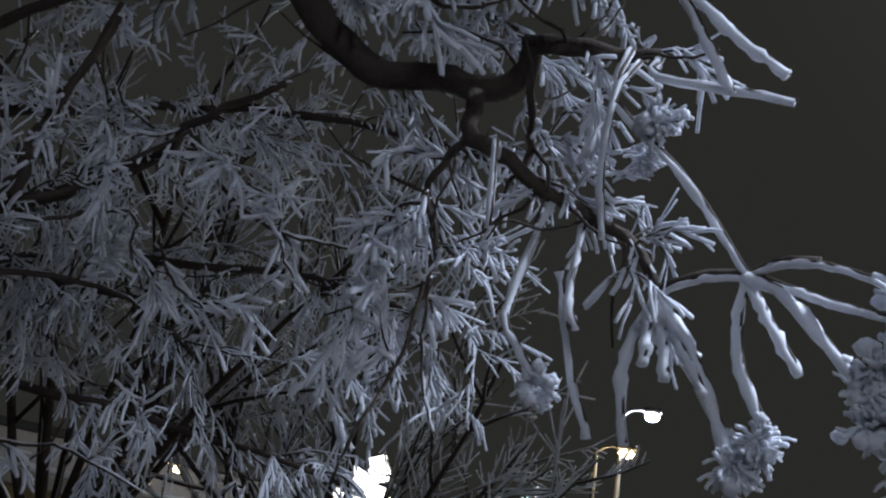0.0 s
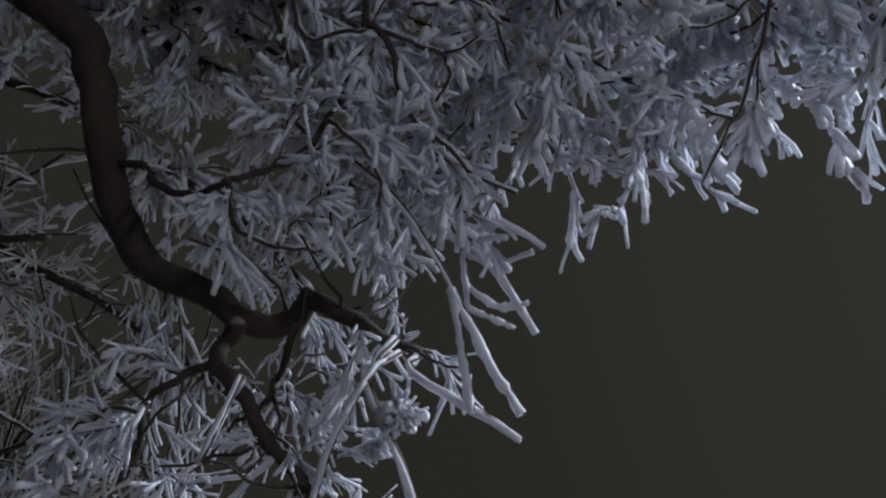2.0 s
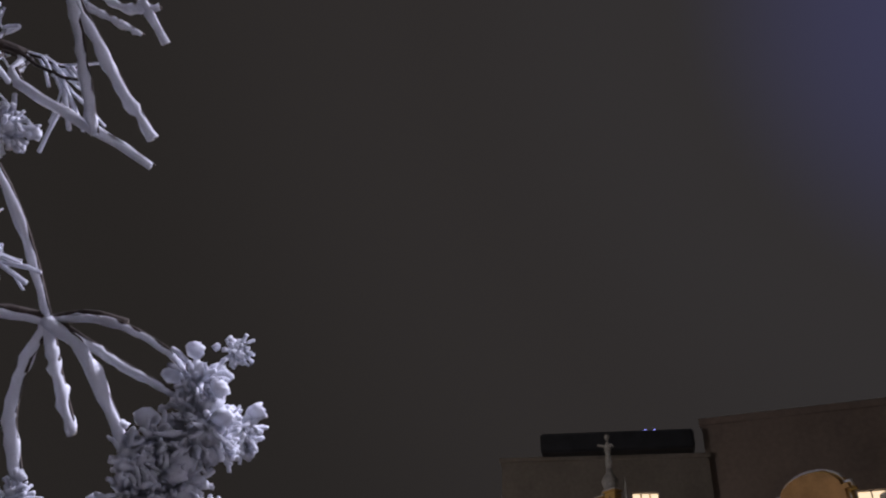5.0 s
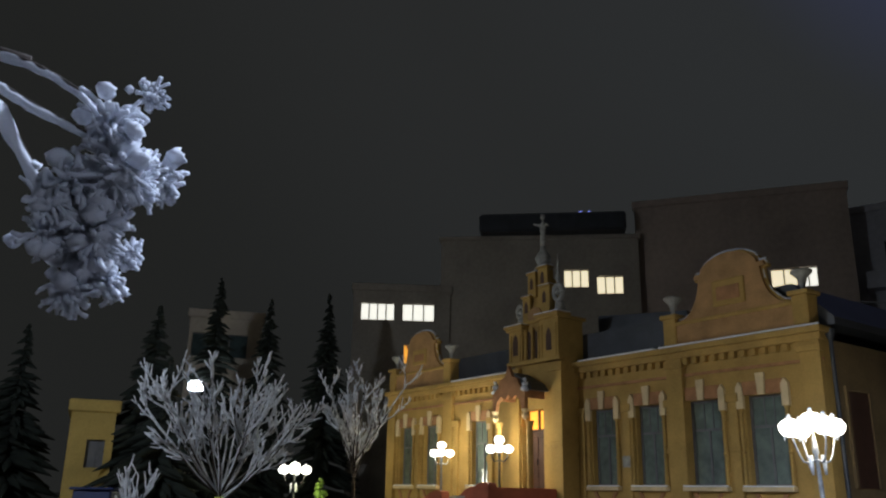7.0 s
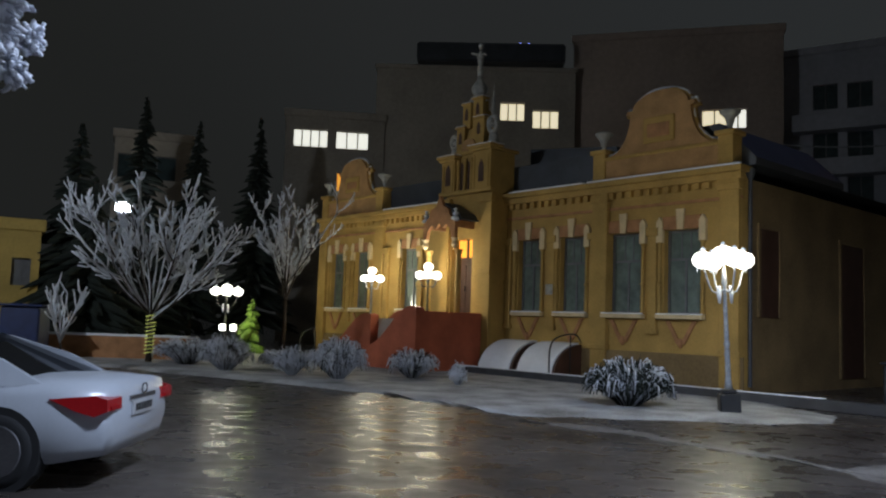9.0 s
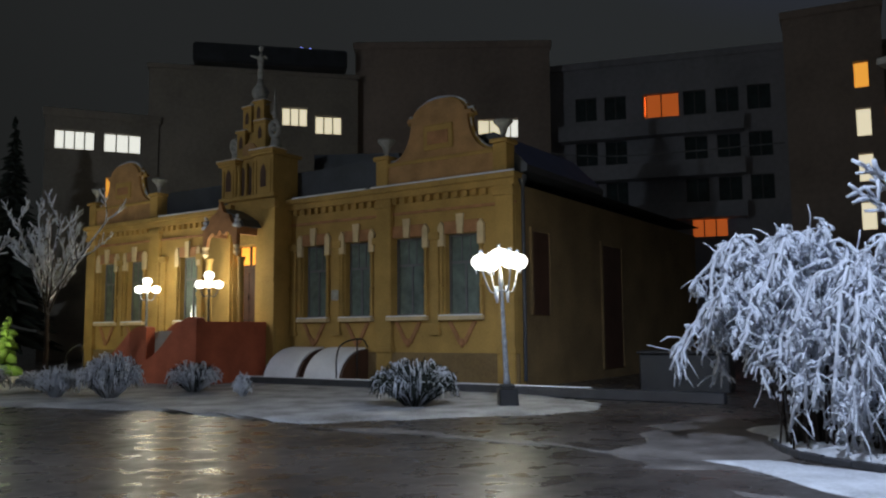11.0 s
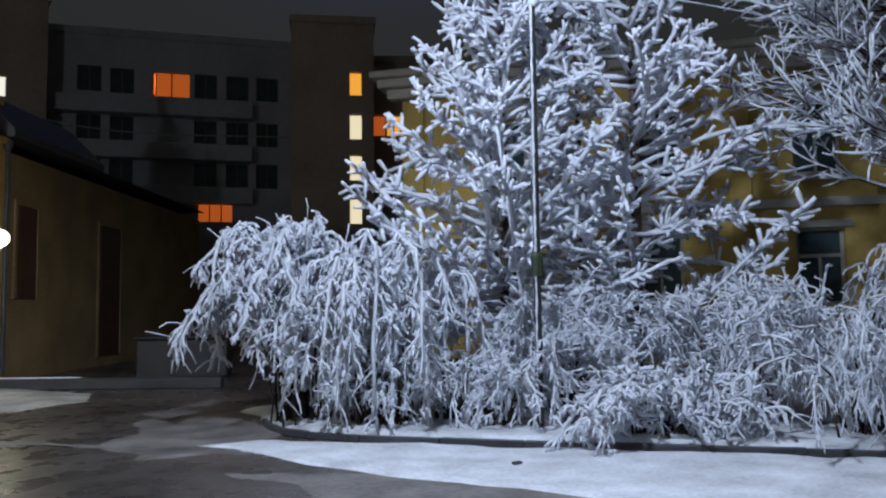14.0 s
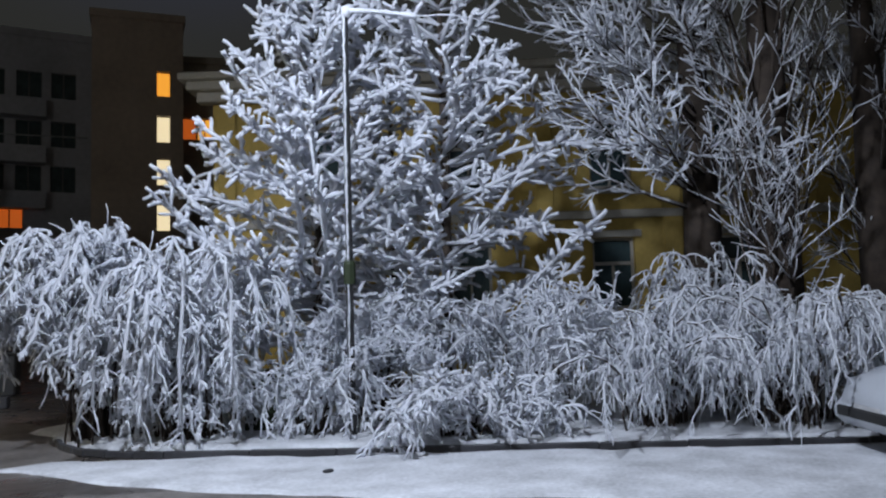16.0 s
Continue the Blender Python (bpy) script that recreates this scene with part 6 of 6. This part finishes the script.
road_lamp(-59.6, 21, 6.65, WARMBULB, 160, (1.0, 0.75, 0.4))
road_lamp(-58.0, 22, 7.95, COOLBULB, 2200, (0.85, 0.93, 1.0))
road_lamp(-88.4, 28, 5.05, WARMBULB, 300, (1.0, 0.75, 0.4))
fan_tree(azp(-64.5, 24), 5.6, 2.4, "frosted tree lit green-white by a lamp", seed=99, coat=0.05, rods=9, level=1, kids=8)


# ---------------------------------------------------------------- cars
def car(m, label, length, width, height, suv=False):
    """Body along x with the front at +x, wheels on the ground, cabin with glass set in."""
    c = thing("car", m, label, "car", "parked cars")
    L, W, H = length, width, height
    belt = H * (0.60 if suv else 0.672)
    deck = belt + (0.02 if suv else 0.03)
    secs = [(-L / 2, 0.42, belt * 0.86, 0.80), (-L / 2 + 0.06, 0.30, deck * 0.985, 0.90), (-L / 2 + 0.5, 0.22, deck + 0.01, 0.98), (-L * 0.2, 0.2, belt + 0.01, 1.0), (L * 0.1, 0.2, belt, 1.0), (L * 0.24, 0.2, belt * 0.985, 0.99), (L * 0.38, 0.22, belt * 0.92, 0.96), (L / 2 - 0.14, 0.26, belt * 0.80, 0.88), (L / 2 - 0.01, 0.34, belt * 0.62, 0.74)]
    bm = bmesh.new()
    rings = []
    for x, zb, zt, w in secs:
        hw = W / 2 * w
        prof = [(-hw * 0.86, zb), (-hw * 0.985, zb + 0.10), (-hw, (zb + zt) * 0.5), (-hw * 0.975, zt - 0.13), (-hw * 0.90, zt - 0.03), (-hw * 0.55, zt + 0.012), (0, zt + 0.025), (hw * 0.55, zt + 0.012), (hw * 0.90, zt - 0.03), (hw * 0.975, zt - 0.13), (hw, (zb + zt) * 0.5), (hw * 0.985, zb + 0.10), (hw * 0.86, zb)]
        rings.append([bm.verts.new((x, y, z)) for y, z in prof])
    for a, b in zip(rings, rings[1:]):
        for i in range(len(a)):
            j = (i + 1) % len(a)
            bm.faces.new((a[i], a[j], b[j], b[i]))
    bm.faces.new(rings[0])
    bm.faces.new(rings[-1][::-1])
    bmesh.ops.recalc_face_normals(bm, faces=bm.faces[:])
    body = part("body", bm, CARWHITE, c, "white bodywork", smooth=True)
    # cabin
    if suv:
        cab = [(-L / 2 + 0.12, deck - 0.05, 0.90, belt), (-L / 2 + 0.45, H - 0.06, 0.76, 0), (-L * 0.1, H, 0.78, 0), (L * 0.1, H - 0.05, 0.76, 0), (L * 0.27, belt - 0.04, 0.88, 0)]
    else:
        cab = [(-L / 2 + 0.72, deck - 0.03, 0.84, 0), (-L / 2 + 1.62, H - 0.06, 0.70, 0), (-L * 0.04, H, 0.73, 0), (L * 0.09, H - 0.05, 0.72, 0), (L * 0.28, belt - 0.03, 0.86, 0)]

    def loft(shrink, drop, mat, name, lab):
        bm = bmesh.new()
        top = [(x, W / 2 * w * shrink, z - drop) for x, z, w, _ in cab]
        base = [(x, W / 2 * 0.93 * shrink, belt - 0.06) for x in (cab[0][0] - 0.02, cab[0][0] + 0.5, cab[2][0], cab[3][0] + 0.2, cab[4][0] + 0.05)]
        rows = []
        for sgn in (-1, 1):
            rows.append([bm.verts.new((x, sgn * y, z)) for x, y, z in base])
            rows.append([bm.verts.new((x, sgn * y, z)) for x, y, z in top])
        for a, b in ((rows[0], rows[1]), (rows[1], rows[3]), (rows[3], rows[2])):
            for i in range(4):
                bm.faces.new((a[i], a[i + 1], b[i + 1], b[i]))
        bmesh.ops.recalc_face_normals(bm, faces=bm.faces[:])
        return part(name, bm, mat, c, lab)

    loft(1.0, 0.035, CARGLASS, "glasshouse", "dark tinted windows")
    # roof skin and pillars
    bm = bmesh.new()
    nodes = cab[1:4]
    grid = []
    for x, z, w, _ in nodes:
        grid.append([bm.verts.new((x, W / 2 * w * k, z + (0.0 if abs(k) == 1 else 0.02) - (0.03 if abs(k) == 1.02 else 0))) for k in (-1.02, -0.7, 0, 0.7, 1.02)])
    for a, b in zip(grid, grid[1:]):
        for i in range(4):
            bm.faces.new((a[i], a[i + 1], b[i + 1], b[i]))
    r = bmesh.ops.solidify(bm, geom=bm.faces[:], thickness=0.03)
    part("roof", bm, CARWHITE, c, "white roof dusted with frost", smooth=True)
    for s in (-1, 1):
        (xa, za, wa, _), (xb, zb, wb, _) = cab[0], cab[1]
        y0, y1 = W / 2 * 0.915, W / 2 * wb * 1.02
        side = [(xa - 0.16, y0 * 0.97, belt - 0.02), (xa + 0.30, (y0 + y1) / 2 * 0.99, (belt + zb) / 2 + 0.02), (xb, y1, zb), (xb + 0.34, y1, zb + 0.004), (xa + 0.80, (y0 + y1) / 2 + 0.012, (belt + zb) / 2 - 0.02), (xa + 0.62, y0 + 0.02, belt - 0.02)]
        bm = bmesh.new()
        outer = [bm.verts.new((x, s * y, z)) for x, y, z in side]
        inner = [bm.verts.new((x, s * (y - 0.06), z)) for x, y, z in side]
        bm.faces.new(outer)
        bm.faces.new(inner[::-1])
        for k in range(len(side)):
            q = (k + 1) % len(side)
            bm.faces.new((outer[q], outer[k], inner[k], inner[q]))
        bmesh.ops.recalc_face_normals(bm, faces=bm.faces[:])
        part("rear_pillar", bm, CARWHITE, c)
        (xa, za, wa, _), (xb, zb, wb, _) = cab[4], cab[3]
        t = Tubes()
        t.tube([Vector((xa, s * W / 2 * 0.88, belt - 0.02)), Vector((xb, s * W / 2 * wb, zb - 0.01))], [0.05, 0.04], 6)
        t.make("pillar", CARWHITE, c)
        t = Tubes()
        t.tube([Vector((-L * 0.04, s * W / 2 * 0.92, belt)), Vector((-L * 0.06, s * W / 2 * 0.735, H - 0.04))], [0.035, 0.03], 5)
        t.make("pillar", CARWHITE, c)
    for x in (-L * 0.30, L * 0.31):
        for s in (-1, 1):
            wheel = new("wheel")
            wheel.parent = c
            wheel.matrix_basis = pose(x, s * (W / 2 - 0.11), 0.33, 90, 0, 0)
            part("tyre", lathe(bmesh.new(), [(0.25, -0.105), (0.32, -0.1), (0.33, -0.06), (0.33, 0.06), (0.32, 0.1), (0.25, 0.105)], 28), TYRE, wheel, smooth=True)
            part("rim", lathe(bmesh.new(), [(0.22, -0.112), (0.23, -0.1065), (0.23, 0.1065), (0.22, 0.112), (0.08, 0.114)], 20), RIM, wheel)
            part("wheel_arch", lathe(bmesh.new(), [(0.385, -0.10), (0.385, 0.112)], 24), TYRE, wheel)
    for s in (-1, 1):
        if not suv:
            bm = bmesh.new()
            prism(bm, [(-L / 2 + 0.50, deck - 0.14), (-L / 2 + 0.10, deck - 0.10), (-L / 2 - 0.005, deck - 0.13), (-L / 2 - 0.012, deck - 0.23), (-L / 2 + 0.10, deck - 0.28), (-L / 2 + 0.26, deck - 0.24)], s * W / 2 * 0.60, s * W / 2 * 0.975)
            part("tail_light", bm, TAILRED, c, "red wrap-around tail light")
            part("indicator", boxes((-L / 2 - 0.024, min(s * 0.62, s * 0.80), deck - 0.225, -L / 2 + 0.02, max(s * 0.62, s * 0.80), deck - 0.19)), TAILRED, c)
            t = Tubes()
            t.blob(Vector((L * 0.16, s * (W / 2 + 0.06), belt + 0.06)), 0.11, 0.7)
            t.make("mirror", CARWHITE, c)
        bm = bmesh.new()
        prism(bm, [(L / 2 - 0.50, belt * 0.86), (L / 2 - 0.16, belt * 0.80), (L / 2 - 0.08, belt * 0.68), (L / 2 - 0.20, belt * 0.62), (L / 2 - 0.44, belt * 0.70)], s * W / 2 * 0.62, s * W / 2 * 0.965)
        part("headlight", bm, CARGLASS, c, "dark unlit headlight")
        part("headlight_lens", lathe(bmesh.new(), [(0.05, -0.02), (0.05, 0.0), (0.03, 0.006), (0.012, 0.006)], 20), CARGLASS, c).matrix_basis = pose(L / 2 - 0.27, s * (W / 2 * 0.968), belt * 0.735, -90 * s, 0, 0)
        for x in (-L * 0.16, L * 0.02):
            part("door_handle", boxes((x, s * W / 2 * 0.985 - 0.02, belt - 0.17, x + 0.2, s * W / 2 * 0.985 + 0.025, belt - 0.13), bevel=0.012), CARWHITE, c)
    part("plate", boxes((-L / 2 - 0.02, -0.26, deck - 0.32, -L / 2 - 0.005, 0.26, deck - 0.19) if not suv else (L / 2 - 0.0, -0.26, 0.42, L / 2 + 0.02, 0.26, 0.54)), PLATE, c, "plain number plate")
    for k in range(6):
        x0 = -0.22 + k * 0.075
        if not suv:
            part("plate_mark", boxes((-L / 2 - 0.026, x0, deck - 0.29, -L / 2 - 0.0202, x0 + 0.05, deck - 0.22)), IRON, c)
    if suv:
        part("bumper", boxes((L / 2 - 0.42, -W * 0.44, 0.30, L / 2 + 0.03, W * 0.44, 0.56), bevel=0.08), CARWHITE, c)
        part("lower_grille", boxes((L / 2 - 0.12, -W * 0.36, 0.38, L / 2 + 0.04, W * 0.36, 0.50), bevel=0.02), TYRE, c, "dark lower grille")
    else:
        part("trunk_trim", boxes((-L / 2 - 0.016, -0.34, deck - 0.185, -L / 2 + 0.02, 0.34, deck - 0.14), bevel=0.008), CHROME, c, "chrome trim over the plate")
        t = Tubes()
        t.tube([Vector((-L / 2 - 0.02, 0.07 * math.cos(a), deck - 0.09 + 0.045 * math.sin(a))) for a in [k * math.pi / 6 for k in range(13)]], [0.008] * 13, 5)
        t.make("emblem", CHROME, c)
    return c


car(pose(-4.15 - 2.26, 7.05, 0, 0, 0, 190), "white saloon car with tinted rear window parked at the road", 4.6, 1.78, 1.34)
cm = ALONG * (3.94 + 2.2) + ACROSS * 8.5
car(pose(cm.x, cm.y, 0, 0, 0, 180 - 53.9), "white off-roader parked at the kerb beside the shrubs", 4.4, 1.8, 1.66, suv=True)
